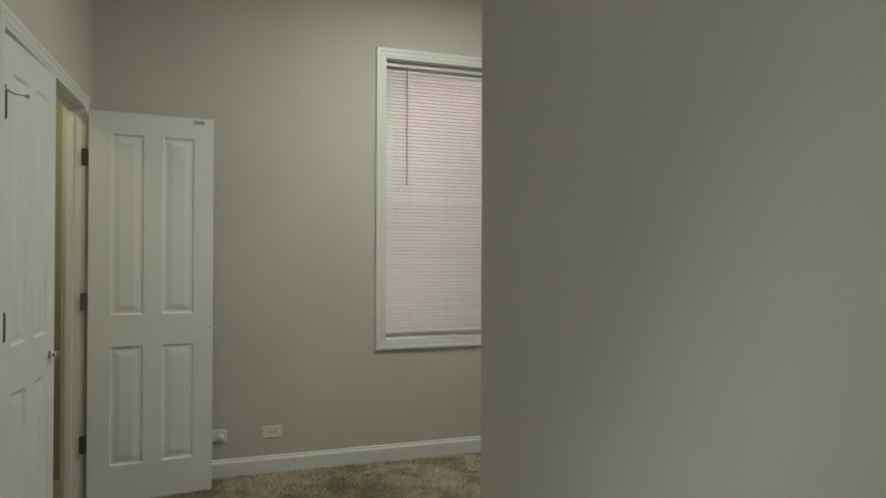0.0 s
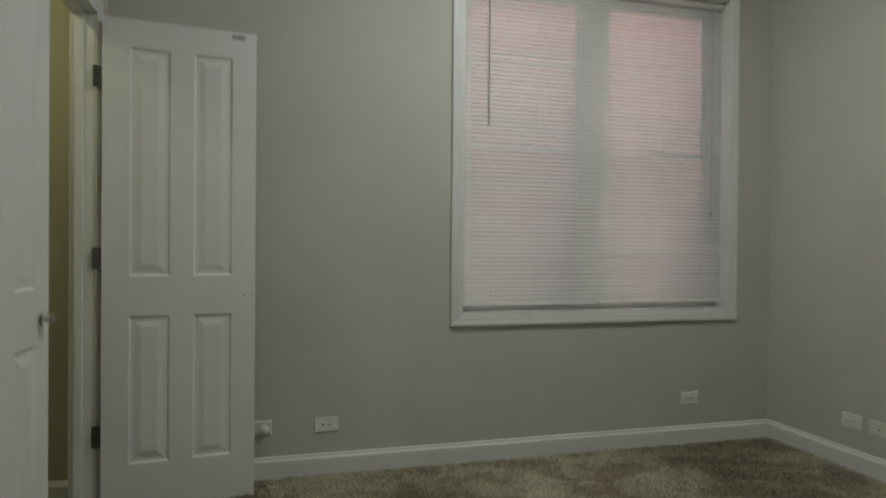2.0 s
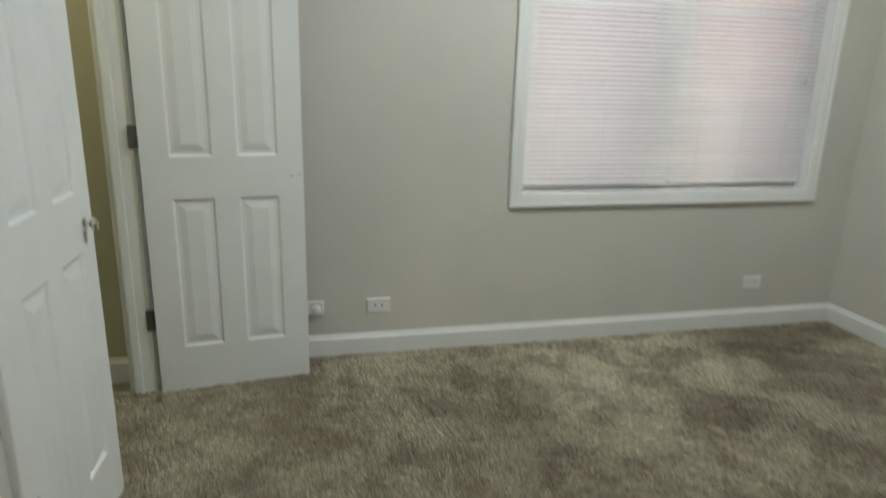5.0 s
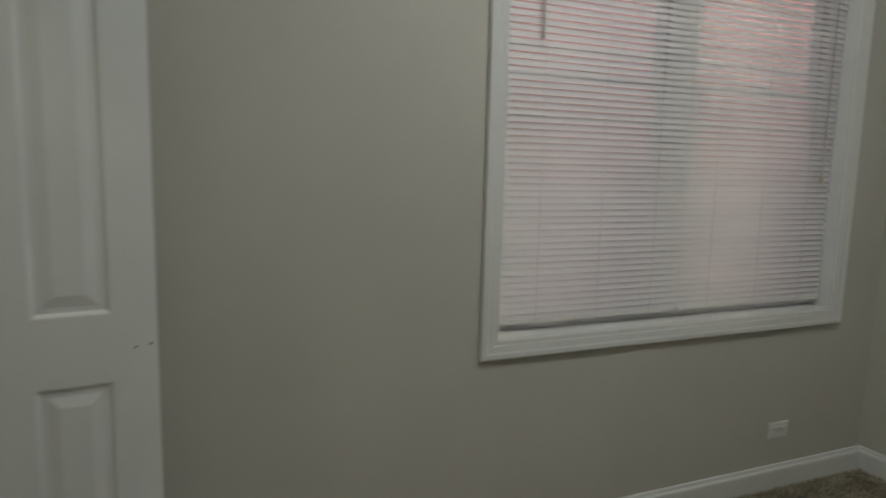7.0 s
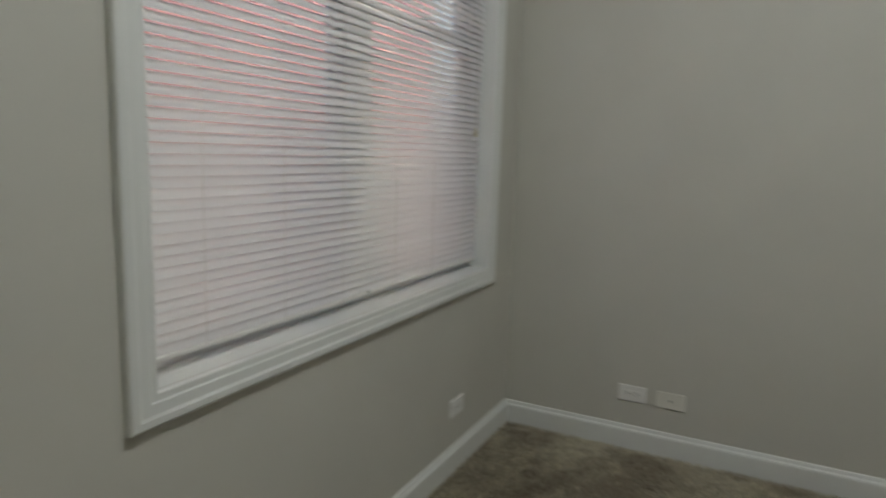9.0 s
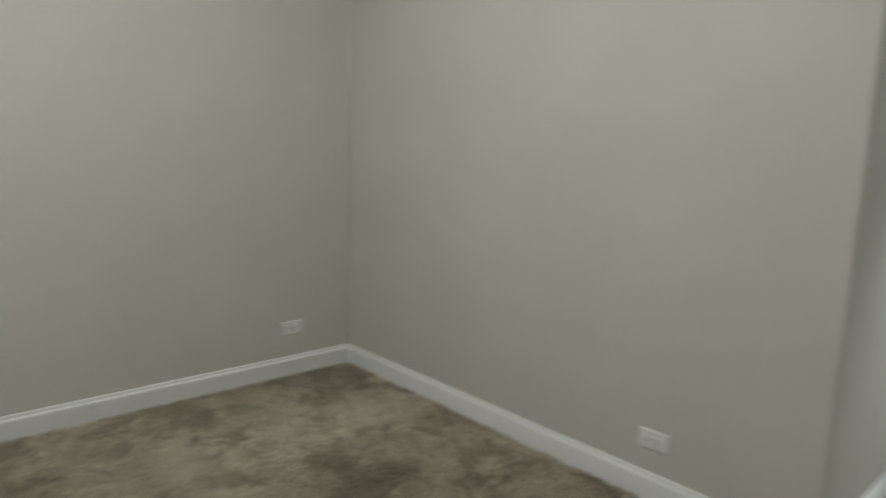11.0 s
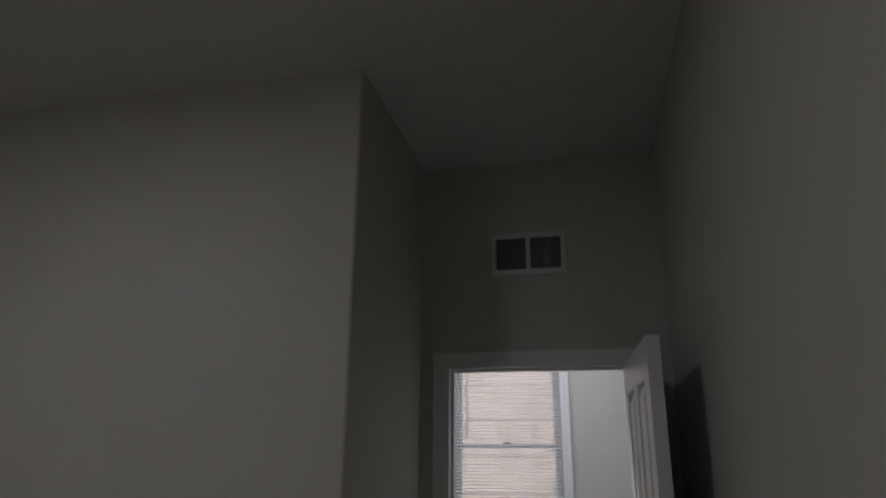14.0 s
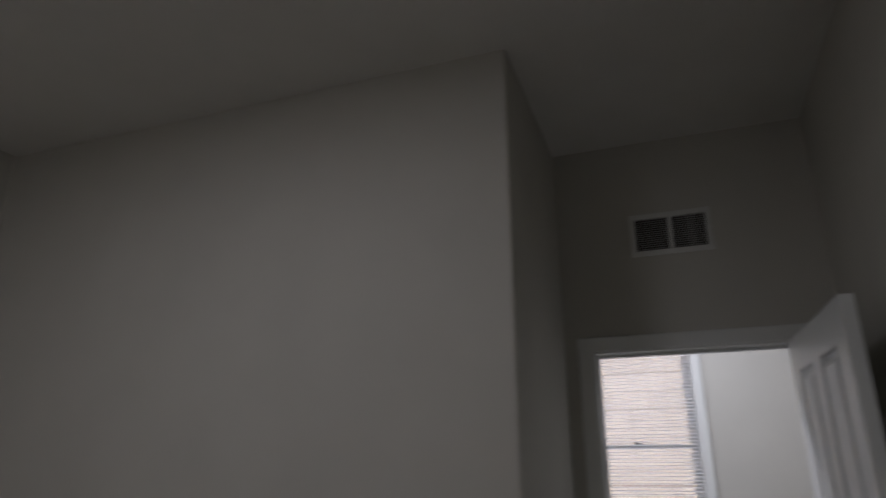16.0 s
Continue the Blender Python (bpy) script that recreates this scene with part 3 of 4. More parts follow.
# ---- doors ----
def add_leaf(bm, w, t, z0, z1, cols, rows, step=0.0075):
    """A moulded panel leaf: 0..w along x, its faces at y 0 and y -t; cols and rows are the panels' spans."""
    xs = sorted({0, w, *[v for c in cols for v in c]})
    zs = sorted({z0, z1, *[v for r in rows for v in r]})
    panel = lambda x, z: any(a < x < b for a, b in cols) and any(a < z < b for a, b in rows)
    loops = [(0.0, 0.0), (0.004, 0.002), (0.010, step), (0.022, step), (0.026, step - 0.001), (0.046, 0.0015), (0.048, 0.001)]
    for side, sgn in ((0.0, 1), (-t, -1)):
        for x0, x1 in zip(xs, xs[1:]):
            for a0, a1 in zip(zs, zs[1:]):
                if not panel((x0 + x1) / 2, (a0 + a1) / 2):
                    bm.faces.new([bm.verts.new(p) for p in ((x0, side, a0), (x1, side, a0), (x1, side, a1), (x0, side, a1))])
                    continue
                rings = [[bm.verts.new(p) for p in ((x0 + i, side - sgn * d, a0 + i), (x1 - i, side - sgn * d, a0 + i), (x1 - i, side - sgn * d, a1 - i), (x0 + i, side - sgn * d, a1 - i))] for i, d in loops]
                for p, s in zip(rings, rings[1:]):
                    for k in range(4):
                        bm.faces.new((p[k], p[(k + 1) % 4], s[(k + 1) % 4], s[k]))
                bm.faces.new(rings[-1])
    for x0, x1 in zip(xs, xs[1:]):
        for z in (z0, z1):
            bm.faces.new([bm.verts.new(p) for p in ((x0, 0, z), (x1, 0, z), (x1, -t, z), (x0, -t, z))])
    for a0, a1 in zip(zs, zs[1:]):
        for x in (0, w):
            bm.faces.new([bm.verts.new(p) for p in ((x, 0, a0), (x, 0, a1), (x, -t, a1), (x, -t, a0))])

def add_plate(bm, c, wide, high, deep, r=0.008):
    """A hinge plate with rounded corners, in the x-z plane at c."""
    n = 4
    pts = []
    for cx, cz, a in ((1, 1, 0), (-1, 1, 90), (-1, -1, 180), (1, -1, 270)):
        for k in range(n + 1):
            th = radians(a + 90 * k / n)
            pts.append((c[0] + cx * (wide / 2 - r) + r * math.cos(th), c[2] + cz * (high / 2 - r) + r * math.sin(th)))
    top = [bm.verts.new((x, c[1] + deep, z)) for x, z in pts]
    bot = [bm.verts.new((x, c[1], z)) for x, z in pts]
    bm.faces.new(top)
    bm.faces.new(bot[::-1])
    for k in range(len(pts)):
        bm.faces.new((bot[k], bot[(k + 1) % len(pts)], top[(k + 1) % len(pts)], top[k]))

def barrel(z, high=0.088, r=0.0065):
    bm = bmesh.new()
    for k in range(5):
        a = z - high / 2 + high * k / 5
        add_tube(bm, (0, 0, a + 0.0006), (0, 0, a + high / 5 - 0.0006), r, n=12)
    add_tube(bm, (0, 0, z - high / 2 - 0.004), (0, 0, z + high / 2 + 0.004), 0.0045, n=10)
    add_lathe(bm, (0, 0, z + high / 2 + 0.002), (0, 0, 1), [(0, 0.0068), (0.004, 0.0068), (0.006, 0.004)], 12)
    return bm

LEAF_W, LEAF_T = 0.612, 0.035
COLS = ((0.100, 0.258), (0.348, 0.506))
ROWS = ((0.205, 0.822), (0.985, 1.930))
HINGES = (0.33, 1.06, 1.80)

# closed leaf, hinged at the passage side of the closet; local x runs along +y of the room, its face at the wall's plane
leaf = thing("door_1", "white four-panel closet door leaf, nearly shut", "door", "closet doors", "structure", Matrix.Translation((X_W + 0.004, C0 + 0.003, 0)) @ Matrix.Rotation(radians(87.6), 4, "Z"))
bm = bmesh.new()
add_leaf(bm, 0.578, LEAF_T, 0.012, 2.044, ((0.094, 0.243), (0.329, 0.478)), ROWS)
bmesh.ops.scale(bm, vec=(1, -1, 1), verts=bm.verts)
part("leaf", bm, M_DOOR, leaf)
for z in HINGES:
    bm = barrel(z)
    bmesh.ops.translate(bm, vec=(0.002, -0.007, 0), verts=bm.verts)
    add_plate(bm, (0.018, -0.0022, z), 0.030, 0.090, 0.0020)
    h = part("hinge", bm, M_STEEL, leaf, "dark steel butt hinge", True)
    if z == HINGES[2]:
        bm = bmesh.new()
        add_lathe(bm, (0.002, -0.007, z + 0.048), (0, 0, 1), [(0, 0.008), (0.003, 0.008), (0.004, 0.003), (0.014, 0.003), (0.015, 0.007), (0.018, 0.006)], 12)
        add_tube(bm, (0.004, -0.008, z + 0.052), (0.030, -0.030, z + 0.040), 0.0042, n=8)
        add_tube(bm, (0.024, -0.025, z + 0.043), (0.055, -0.052, z + 0.043), 0.0030, n=8)
        add_lathe(bm, (0.053, -0.050, z + 0.043), (0.75, -0.65, 0), [(0, 0.006), (0.006, 0.0085), (0.011, 0.007), (0.013, 0.003)], 12)
        part("pin_stop", bm, M_NICKEL, h, "hinge pin door stop with a rubber tip", True)

def knob_rings():
    return [(0.0, 0.026), (0.003, 0.026), (0.006, 0.022), (0.008, 0.011), (0.026, 0.010), (0.031, 0.016), (0.038, 0.0235), (0.048, 0.0255), (0.056, 0.022), (0.060, 0.013), (0.061, 0.004)]

bm = bmesh.new()
add_lathe(bm, (0.512, -0.0005, 0.895), (0, -1, 0), [(h * 0.62, r * 0.72) for h, r in knob_rings()], 24)
part("knob", bm, M_NICKEL, leaf, "polished nickel dummy knob", True)

# open leaf, swung back past square towards the window wall
leaf = thing("door_2", "white four-panel closet door leaf, swung wide open", "door", "closet doors", "structure", Matrix.Translation((0.052, 2.578, 0)) @ Matrix.Rotation(radians(6.6), 4, "Z"))
bm = bmesh.new()
add_leaf(bm, LEAF_W - 0.008, LEAF_T, 0.012, 2.044, COLS, ROWS)
bmesh.ops.scale(bm, vec=(1, -1, 1), verts=bm.verts)
part("leaf", bm, M_DOOR, leaf)
bm = bmesh.new()
add_box(bm, (0.500, -0.0010, 2.010), (0.556, -0.0001, 2.031))
part("sticker", bm, M_TAPE, leaf, "small grey maker's sticker")
for x, z in ((0.556, 0.900), (0.588, 0.905)):
    bm = bmesh.new()
    add_lathe(bm, (x, -0.0001, z), (0, -1, 0), [(0, 0.0035), (0.0008, 0.003)], 10)
    part("screw_hole", bm, M_STEEL, leaf)
for z in HINGES:
    bm = bmesh.new()
    add_plate(bm, (-0.018, 0.010, z), 0.034, 0.090, 0.0025)
    for sx, sz in ((-0.026, 0.03), (-0.016, 0.0), (-0.026, -0.03)):
        add_lathe(bm, (sx, 0.0101, z + sz), (0, -1, 0), [(0, 0.0038), (0.0012, 0.0030)], 8)
    for k in range(5):
        a = z - 0.044 + 0.0176 * k
        add_tube(bm, (0.001, 0.012, a + 0.0005), (0.001, 0.012, a + 0.0171), 0.006, n=10)
    part("hinge", bm, M_STEEL, leaf, "dark steel butt hinge with rounded plate", True)

# closet pieces
c = thing("closet_light", "small round closet ceiling lamp holder", "lamp", at=pose(*CLOSET_LAMP, 2.42))
bm = bmesh.new()
bmesh.ops.create_circle(bm, cap_ends=False, segments=24, radius=0.075, matrix=Matrix.Translation((0, 0, -0.001)))
add_lathe(bm, (0, 0, 0), (0, 0, -1), [(0, 0.075), (0.004, 0.075), (0.0045, 0.056)], 24)
part("base", bm, M_PLATE, c)

# bedroom door, open into the passage; local x runs from the hinge
DOOR_W = 0.790
door = thing("door_3", "white panelled bedroom door standing open in the passage", "door", "", "structure", Matrix.Translation((0.222, -1.092, 0)) @ Matrix.Rotation(radians(92.2), 4, "Z"))
bm = bmesh.new()
add_leaf(bm, DOOR_W, 0.040, 0.018, 2.071, ((0.115, 0.345), (0.445, 0.675)), ((0.215, 0.790), (0.985, 1.950)), 0.014)
bmesh.ops.scale(bm, vec=(1, -1, 1), verts=bm.verts)
part("leaf", bm, M_DOOR, door)
for sy, s in ((-0.0004, -1), (0.0404, 1)):
    bm = bmesh.new()
    xk, zk = DOOR_W - 0.065, 0.915
    add_lathe(bm, (xk, sy, zk), (0, s, 0), [(0, 0.032), (0.004, 0.032), (0.008, 0.027), (0.010, 0.012), (0.040, 0.0105), (0.044, 0.012)], 24)
    pts = [(0.012, 0.043, 0.0), (-0.020, 0.047, 0.003), (-0.060, 0.047, 0.001), (-0.098, 0.043, -0.006), (-0.112, 0.038, -0.008)]
    for (a, b, d), (a2, b2, d2), r, r2 in zip(pts, pts[1:], (0.0105, 0.010, 0.009, 0.008), (0.010, 0.009, 0.008, 0.005)):
        add_tube(bm, (xk + a, sy + s * b, zk + d), (xk + a2, sy + s * b2, zk + d2), r, r2, 14)
    part("lever_handle", bm, M_NICKEL, door, "satin nickel lever handle", True)
bm = bmesh.new()
add_box(bm, (DOOR_W - 0.0004, 0.008, 0.885), (DOOR_W + 0.0012, 0.033, 0.945), 0.0004)
add_box(bm, (DOOR_W + 0.001, 0.014, 0.907), (DOOR_W + 0.010, 0.027, 0.924), 0.002)
part("latch_plate", bm, M_NICKEL, door)
for z in (0.28, 1.05, 1.83):
    bm = barrel(z)
    bmesh.ops.translate(bm, vec=(-0.004, 0.044, 0), verts=bm.verts)
    part("hinge", bm, M_STEEL, door, "steel butt hinge", True)

strike = thing("strike_plate", "dark metal strike plate in the door jamb", "strike plate")
bm = bmesh.new()
add_box(bm, (DOOR[1] - 0.0032, Y_D - 0.040, 0.895), (DOOR[1] - 0.0018, Y_D - 0.004, 0.955), 0.0004)
add_box(bm, (DOOR[1] - 0.0060, Y_D - 0.006, 0.908), (DOOR[1] - 0.0020, Y_D + 0.010, 0.942), 0.001)
part("plate", bm, M_STEEL, strike)

# ---- wall plates ----
def wall_frame(x, y, z, side):
    """A pose whose x runs along the wall, -y into the room."""
    return pose(x, y, z, 0, 0, {"north": 0, "east": -90, "south": 180, "passage": -90}[side])

def wall_plate(name, label, category, m, mat, wide=0.114, high=0.072, group=""):
    p = thing(name, label, category, group, at=m)
    bm = bmesh.new()
    for v in add_box(bm, (-wide / 2, -0.006, -high / 2), (wide / 2, 0.0, high / 2)):
        if v.co.y < -0.003:
            v.co.x *= 1 - 0.007 / wide
            v.co.z *= 1 - 0.007 / high
    bmesh.ops.bevel(bm, geom=[e for e in bm.edges], offset=0.0012, segments=2, affect="EDGES")
    part("plate", bm, mat, p)
    return p

def power_outlet(m, group=""):
    p = wall_plate("power_outlet", "white duplex power outlet set sideways low on the wall", "outlet", m, M_PLATE, group=group)
    for s in (-1, 1):
        bm = box((s * 0.0195 - 0.0165, -0.0085, -0.0145), (s * 0.0195 + 0.0165, -0.0055, 0.0145), 0.0014)
        r = part("receptacle", bm, M_PLATE, p)
        bm = bmesh.new()
        for dz, w in ((0.006, 0.009), (-0.006, 0.007)):
            add_box(bm, (s * 0.0195 - 0.004 - w / 2, -0.0088, dz - 0.0011), (s * 0.0195 - 0.004 + w / 2, -0.0083, dz + 0.0011))
        add_tube(bm, (s * 0.0195 + 0.009, -0.0088, 0), (s * 0.0195 + 0.009, -0.0083, 0), 0.0025, n=10)
        part("slots", bm, M_DARK, r)
    bm = bmesh.new()
    add_lathe(bm, (0, -0.0060, 0), (0, -1, 0), [(0, 0.003), (0.001, 0.0026)], 10)
    part("screw", bm, M_NICKEL, p)
    return p

def jack_plate(m, jacks, mat, label):
    p = wall_plate("jack_plate", label, "wall plate", m, mat)
    for x, r in jacks:
        bm = bmesh.new()
        add_lathe(bm, (x, -0.0059, 0), (0, -1, 0), [(0, r), (0.0015, r), (0.002, r * 0.7)], 12)
        part("jack", bm, M_DARK, p, "dark jack socket")
    for s in (-1, 1):
        bm = bmesh.new()
        add_lathe(bm, (s * 0.042, -0.0059, 0), (0, -1, 0), [(0, 0.003), (0.0009, 0.0025)], 8)
        part("screw", bm, mat, p)
    return p

power_outlet(wall_frame(3.014, Y_N, 0.270, "north"))
power_outlet(wall_frame(X_E, 2.264, 0.257, "east"))
power_outlet(wall_frame(X_E, 0.163, 0.270, "east"))
power_outlet(wall_frame(1.643, Y_S, 0.238, "south"))
jack_plate(wall_frame(0.983, Y_N, 0.255, "north"), ((-0.016, 0.0052), (0.016, 0.0044)), M_PLATE, "white wall plate with two dark jacks")
jack_plate(wall_frame(X_E, 2.109, 0.255, "east"), ((0.0, 0.0040),), M_IVORY, "ivory wall plate with one dark jack")

p = wall_plate("bumper_plate", "white wall plate with a round plug, beside the open closet door", "wall plate", wall_frame(0.672, Y_N, 0.256, "north"), M_PLATE)
bm = bmesh.new()
add_lathe(bm, (0.022, -0.0055, -0.006), (0, -1, 0), [(0, 0.020), (0.010, 0.020), (0.017, 0.017), (0.021, 0.010), (0.022, 0.003)], 20)
part("plug", bm, M_PLATE, p, "domed white plug", True)

p = wall_plate("light_switch", "white rocker light switch beside the door", "light switch", wall_frame(X_P, -0.905, 1.14, "passage"), M_PLATE, 0.072, 0.116)
bm = box((-0.016, -0.0095, -0.033), (0.016, -0.0055, 0.033), 0.0015)
part("rocker", bm, M_PLATE, p)

# ---- return air grille over the door ----
v = thing("air_vent", "white return air grille with two louvred halves above the door", "vent", at=pose(0.603, Y_D, 2.592))
VW, VH = 0.345, 0.198
bm = bmesh.new()
add_moulding(bm, lambda u: [(-VW / 2 + u, -VH / 2 + u), (VW / 2 - u, -VH / 2 + u), (VW / 2 - u, VH / 2 - u), (-VW / 2 + u, VH / 2 - u)], True, [(0.0, 0.0), (0.0, 0.004), (0.003, 0.007), (0.021, 0.009), (0.024, 0.008), (0.026, 0.0005)], lambda a, d, z: (a, d, z))
part("frame", bm, M_VENT, v)
part("mullion", box((-0.010, 0.001, -VH / 2 + 0.024), (0.010, 0.0088, VH / 2 - 0.024), 0.001), M_VENT, v)
# no hollow here: the duct's shade is put into a flat dark sheet
part("backing", box((-VW / 2 + 0.02, 0.0003, -VH / 2 + 0.02), (VW / 2 - 0.02, 0.0008, VH / 2 - 0.02)), M_DARK_BACKING, v, "dark duct behind the louvres")
for s in (-1, 1):
    w = VW / 2 - 0.026 - 0.010
    cx = s * (0.010 + w / 2)
    bm = bmesh.new()
    vs = add_box(bm, (-w / 2, -0.0004, -0.0044), (w / 2, 0.0004, 0.0044))
    louvre_mesh = mesh_of(bm, "louvre", M_VENT)
    for k in range(15):
        ob = new("louvre", louvre_mesh)
        ob.parent = v
        ob.matrix_basis = pose(cx, 0.0046, -VH / 2 + 0.031 + k * 0.0098, 61, 0, 0)
part("damper", box((-0.105, 0.0009, -VH / 2 + 0.028), (-0.072, 0.0014, VH / 2 - 0.028)), M_DAMPER, v, "grey damper strip behind the louvres")

# ---- ceiling lamps ----
def ring_of(bm, profile, n=40):
    rows = [[bm.verts.new((r * math.cos(2 * math.pi * k / n), r * math.sin(2 * math.pi * k / n), z)) for k in range(n)] for r, z in profile]
    for p, q in zip(rows, rows[1:]):
        for k in range(n):
            bm.faces.new((p[k], p[(k + 1) % n], q[(k + 1) % n], q[k]))
    return rows

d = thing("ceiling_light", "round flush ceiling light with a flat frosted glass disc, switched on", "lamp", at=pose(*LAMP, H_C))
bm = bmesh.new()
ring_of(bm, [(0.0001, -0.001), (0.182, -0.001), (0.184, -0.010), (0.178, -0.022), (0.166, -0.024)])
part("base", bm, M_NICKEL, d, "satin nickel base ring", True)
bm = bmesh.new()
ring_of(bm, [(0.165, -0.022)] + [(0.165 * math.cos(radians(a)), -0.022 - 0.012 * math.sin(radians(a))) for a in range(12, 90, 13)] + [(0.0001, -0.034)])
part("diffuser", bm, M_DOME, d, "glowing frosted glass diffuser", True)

# unseen trim rings for both hall lamps, the added fill lamp included
for hx, hy, watts in UNSEEN_HALL_LAMPS:
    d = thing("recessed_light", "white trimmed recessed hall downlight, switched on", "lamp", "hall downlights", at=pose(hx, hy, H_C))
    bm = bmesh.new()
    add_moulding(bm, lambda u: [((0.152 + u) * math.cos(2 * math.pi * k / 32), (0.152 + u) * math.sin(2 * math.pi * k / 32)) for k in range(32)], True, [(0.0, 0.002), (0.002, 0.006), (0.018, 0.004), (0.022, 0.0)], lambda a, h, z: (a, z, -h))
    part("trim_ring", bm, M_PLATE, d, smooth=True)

# ---- threshold between carpet and planks ----
bm = bmesh.new()
rows = []
for y, z in ((-1.190, -0.002), (-1.188, 0.004), (-1.170, 0.008), (-1.150, 0.004), (-1.148, -0.004)):
    rows.append([bm.verts.new((x, y, z)) for x in (DOOR[0] + 0.002, DOOR[1] - 0.002)])
for r, s in zip(rows, rows[1:]):
    bm.faces.new((r[0], r[1], s[1], s[0]))
structure("threshold", bm, M_WOOD, "low dark wood threshold strip in the doorway", "threshold")

# ---- outside ----
structure("ground", box((-150, -150, -1.3), (150, 150, -1.2)), M_GROUND, "pale concrete ground around the house", "ground")
# upper part and coping are unseen, raised to keep sun off the bedroom window
red = structure("neighbour_wall_red", box((-3.0, 5.45, -1.2), (9.5, 5.70, 5.3)), M_MORTAR, "red brick wall of the house across the gap", "building")
tan = structure("neighbour_wall_tan", box((-4.0, -6.33, -1.2), (6.0, -6.08, 4.6)), M_MORTAR, "tan block wall of the house behind", "building")
part("plinth", box((-4.0, -6.08, -1.2), (6.0, -5.97, 0.93), 0.005), M_WHITEWASH, tan, "white rendered plinth")
part("ledge", box((-4.0, -6.08, 0.93), (6.0, -5.93, 0.99), 0.008), M_COPING, tan, "stone ledge")
part("coping", box((-3.05, 5.40, 5.3), (9.55, 5.75, 5.38), 0.01), M_COPING, red, "stone coping")

# ---- planks of the hall ----
hall = bpy.data.objects["floor_hall"]
rnd = random.Random(5)
lengths = (1.22, 0.80, 0.42, 0.11)
plank_mesh = {}
for ln in lengths:
    bm = box((0.0004, 0.0004, -0.013), (ln - 0.0012, 0.1254, 0.0), 0.0012)
    plank_mesh[ln] = mesh_of(bm, "plank", M_WOOD)
y = Y_H
while y < -1.19 - 0.02:
    x = -1.18
    first = True
    while x < 2.57:
        ln = rnd.choice(lengths[:3]) if first else 1.22
        while x + ln > 2.685 and ln != 0.11:
            ln = lengths[lengths.index(ln) + 1]
        ob = new("plank", plank_mesh[ln])
        ob.parent = hall
        ob.location = (x, y, 0.0)
        x += ln
        first = False
    y += 0.1266

# ---- bricks and blocks outside ----
def courses(parent, name, mat, x0, x1, z0, z1, y, out, wide, high, joint, deep):
    bm = box((-wide / 2 + joint / 2, -deep / 2, -high / 2 + joint / 2), (wide / 2 - joint / 2, deep / 2, high / 2 - joint / 2))
    me = mesh_of(bm, name, mat)
    k, z = 0, z0 + high / 2
    r = random.Random(3)
    while z < z1:
        x = x0 + (wide / 2 if k % 2 else 0)
        while x < x1:
            ob = new(name, me)
            ob.parent = parent
            ob.location = (x, y + out * r.uniform(0, 0.004), z)
            x += wide
        z += high
        k += 1
courses(tan, "block", M_STONE, -0.82, 3.5, 1.021, 4.4, -6.08, 1, 0.406, 0.203, 0.011, 0.018)
def brick_field(parent, x0, x1, z0, z1, y):
    vs, fs = [], []
    k, z = 0, z0
    while z < z1:
        x = x0 + (0.1075 if k % 2 else 0)
        while x < x1:
            b = len(vs)
            a0, a1, c0, c1 = x, x + 0.205, z, z + 0.065
            vs += [(a0, y, c0), (a1, y, c0), (a1, y, c1), (a0, y, c1), (a0, y + 0.012, c0), (a1, y + 0.012, c0), (a1, y + 0.012, c1), (a0, y + 0.012, c1)]
            fs += [(b, b + 1, b + 2, b + 3), (b, b + 4, b + 5, b + 1), (b + 1, b + 5, b + 6, b + 2), (b + 2, b + 6, b + 7, b + 3), (b + 3, b + 7, b + 4, b)]
            x += 0.215
        z += 0.075
        k += 1
    me = bpy.data.meshes.new("bricks")
    me.from_pydata(vs, [], fs)
    me.materials.append(M_BRICK)
    ob = new("bricks", me)
    ob.parent = parent
    ob["kind"] = "stuff"
low = structure("low_wall", box((-4.0, -5.70, -1.2), (6.0, -5.55, 0.66), 0.01), M_TRIM, "low white painted yard wall", "wall")
part("cap", box((-4.0, -5.74, 0.66), (6.0, -5.51, 0.72), 0.008), M_TRIM, low, "white wall cap")
brick_field(red, -1.5, 7.5, -1.19, 4.85, 5.438)

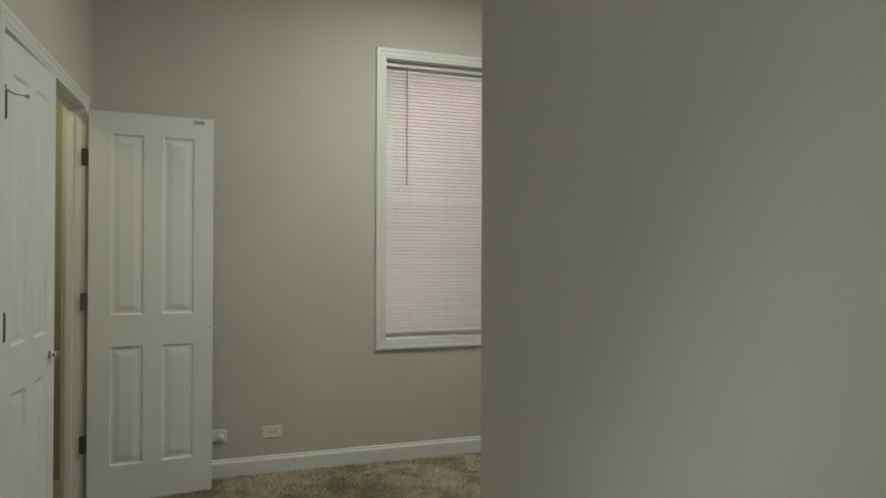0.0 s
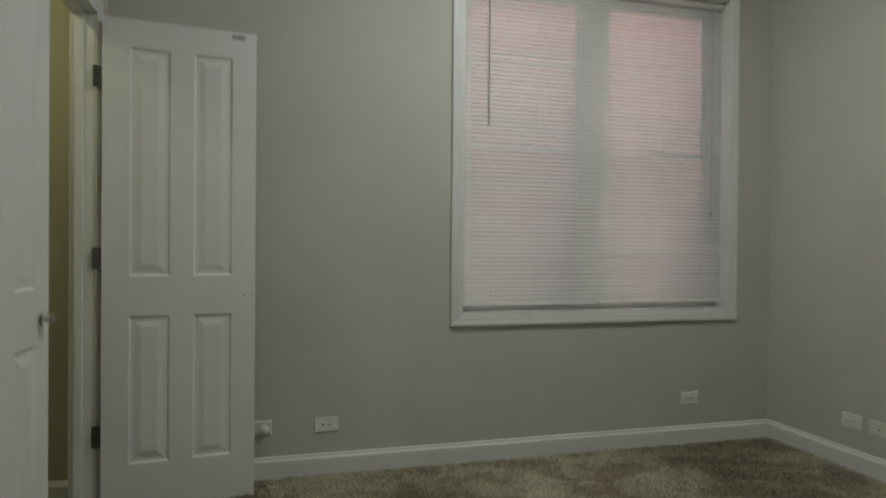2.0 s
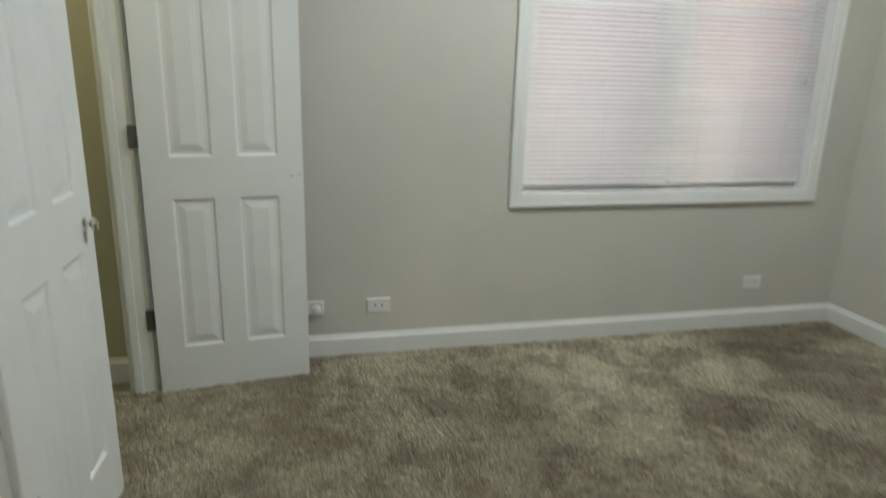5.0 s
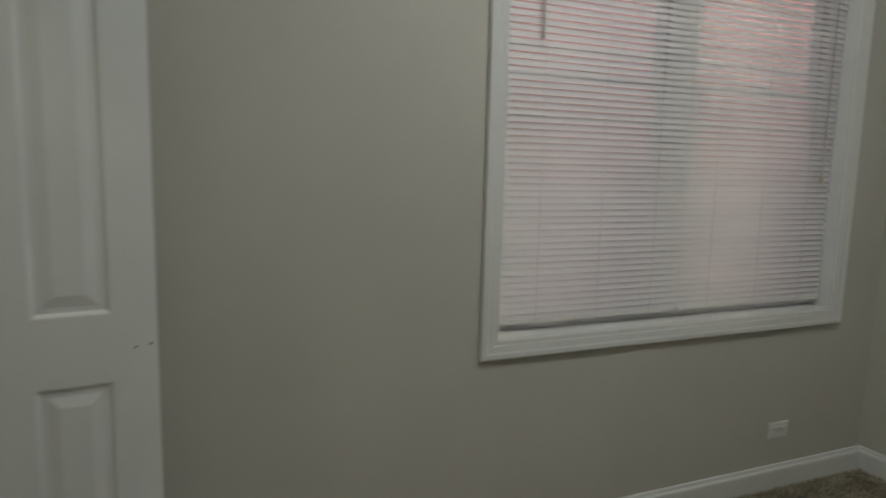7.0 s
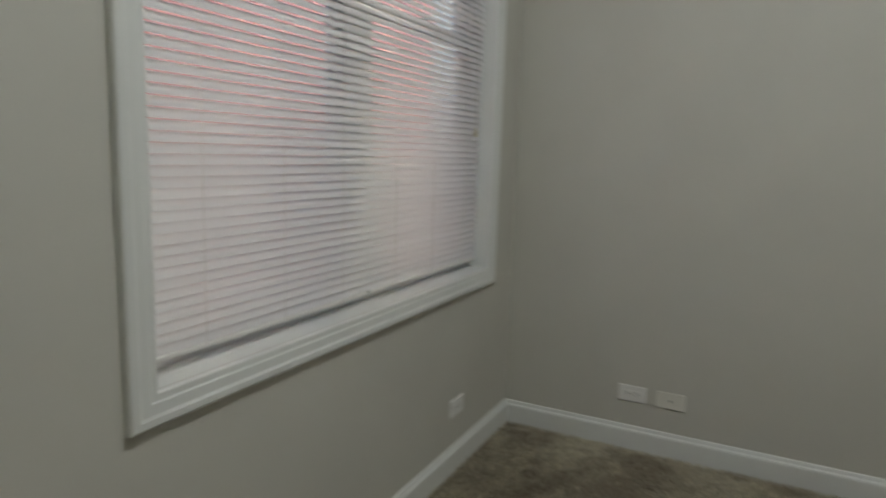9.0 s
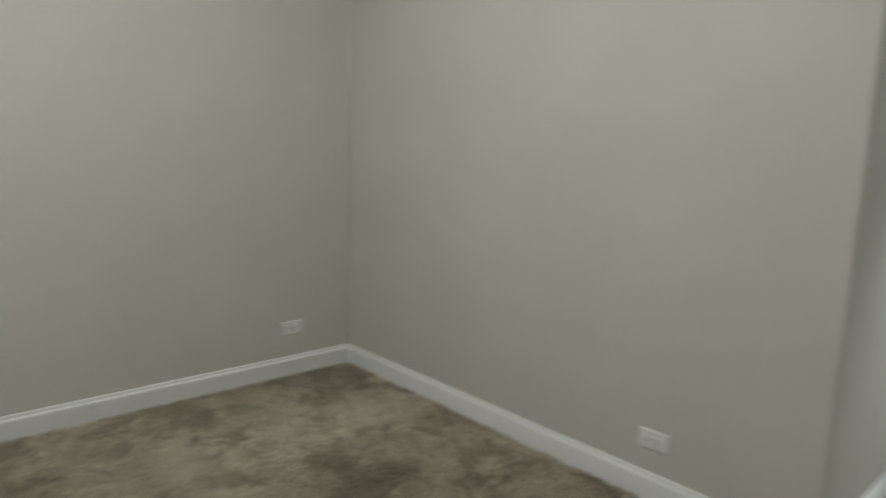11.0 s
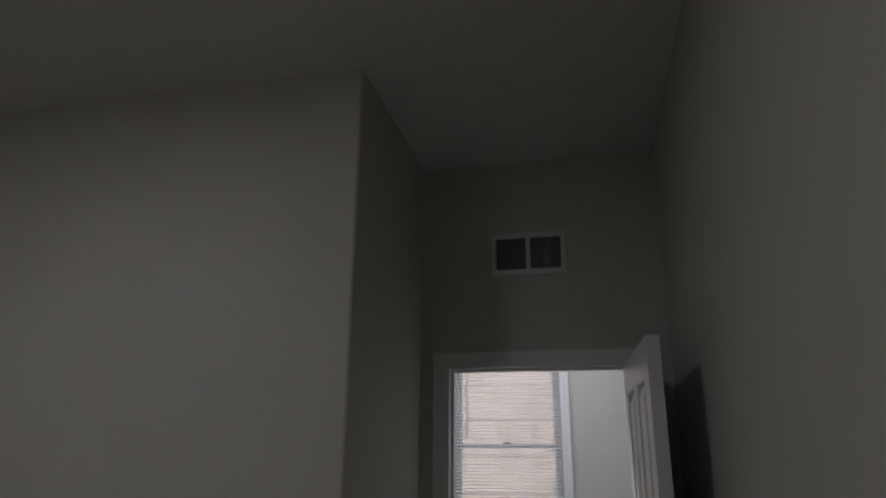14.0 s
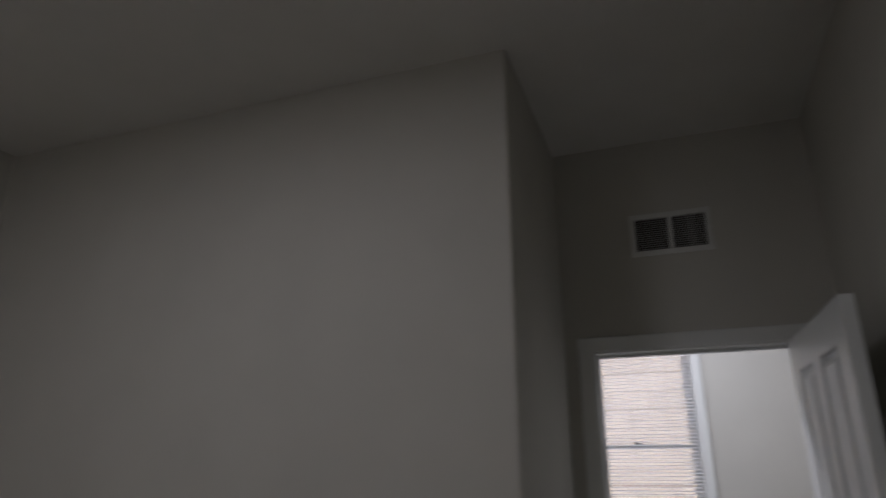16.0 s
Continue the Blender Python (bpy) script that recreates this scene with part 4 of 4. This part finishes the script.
# ---- carpet pile ----
def pile(name, rects, per_m2, label):
    rng = np.random.default_rng(11)
    xs, ys = [], []
    for x0, x1, y0, y1 in rects:
        n = int((x1 - x0) * (y1 - y0) * per_m2)
        xs.append(rng.uniform(x0, x1, n))
        ys.append(rng.uniform(y0, y1, n))
    x, y = np.concatenate(xs), np.concatenate(ys)
    n = len(x)
    nap = np.zeros((2, n))
    for i in range(14):
        k = rng.normal(0, 5.0 if i < 7 else 13.0, 2)
        ph = rng.uniform(0, 6.28, 2)
        amp = 0.30 if i < 7 else 0.22
        nap[0] += amp * np.sin(k[0] * x + k[1] * y + ph[0])
        nap[1] += amp * np.sin(k[1] * x - k[0] * y + ph[1])
    turn = rng.uniform(0, 2 * np.pi, n)
    lean = rng.normal(0, 0.42, (2, n)) + 0.38 * nap
    high = rng.uniform(0.012, 0.019, n)
    half = rng.uniform(0.0011, 0.0020, n)
    ax, ay = np.cos(turn) * half, np.sin(turn) * half
    z0 = np.full(n, 0.008)
    def at(f, w):
        bend = f * f * 0.5 + f * 0.5
        px, py = x + lean[0] * high * bend, y + lean[1] * high * bend
        pz = z0 + high * f * (1 - 0.12 * f * np.clip(lean[0] ** 2 + lean[1] ** 2, 0, 2))
        return np.stack([px + ax * w, py + ay * w, pz], 1)
    v = np.stack([at(0, 1), at(0, -1), at(0.6, 1.1), at(0.6, -1.1), at(1.0, 0.0)], 1).reshape(-1, 3)
    base = (np.arange(n) * 5)[:, None]
    tri = (base + np.array([[0, 1, 3, 0, 3, 2, 2, 3, 4]])).reshape(-1)
    me = bpy.data.meshes.new(name)
    me.vertices.add(n * 5)
    me.vertices.foreach_set("co", v.astype(np.float32).ravel())
    me.loops.add(n * 9)
    me.loops.foreach_set("vertex_index", tri.astype(np.int32))
    me.polygons.add(n * 3)
    me.polygons.foreach_set("loop_start", np.arange(0, n * 9, 3, dtype=np.int32))
    me.update(calc_edges=True)
    me.materials.append(M_CARPET)
    return tagged(new(name, me), label, "carpet", "", "stuff")

pile("carpet", ((X_W + 0.012, X_E - 0.012, Y_S + 0.012, Y_N - 0.012), (X_W + 0.012, X_P - 0.012, Y_D + 0.002, Y_S + 0.012), (DOOR[0] + 0.01, DOOR[1] - 0.01, -1.150, Y_D + 0.002), (-0.70, X_W + 0.012, 1.36, 2.60)), 34000, "shaggy grey-brown carpet with trodden patches")
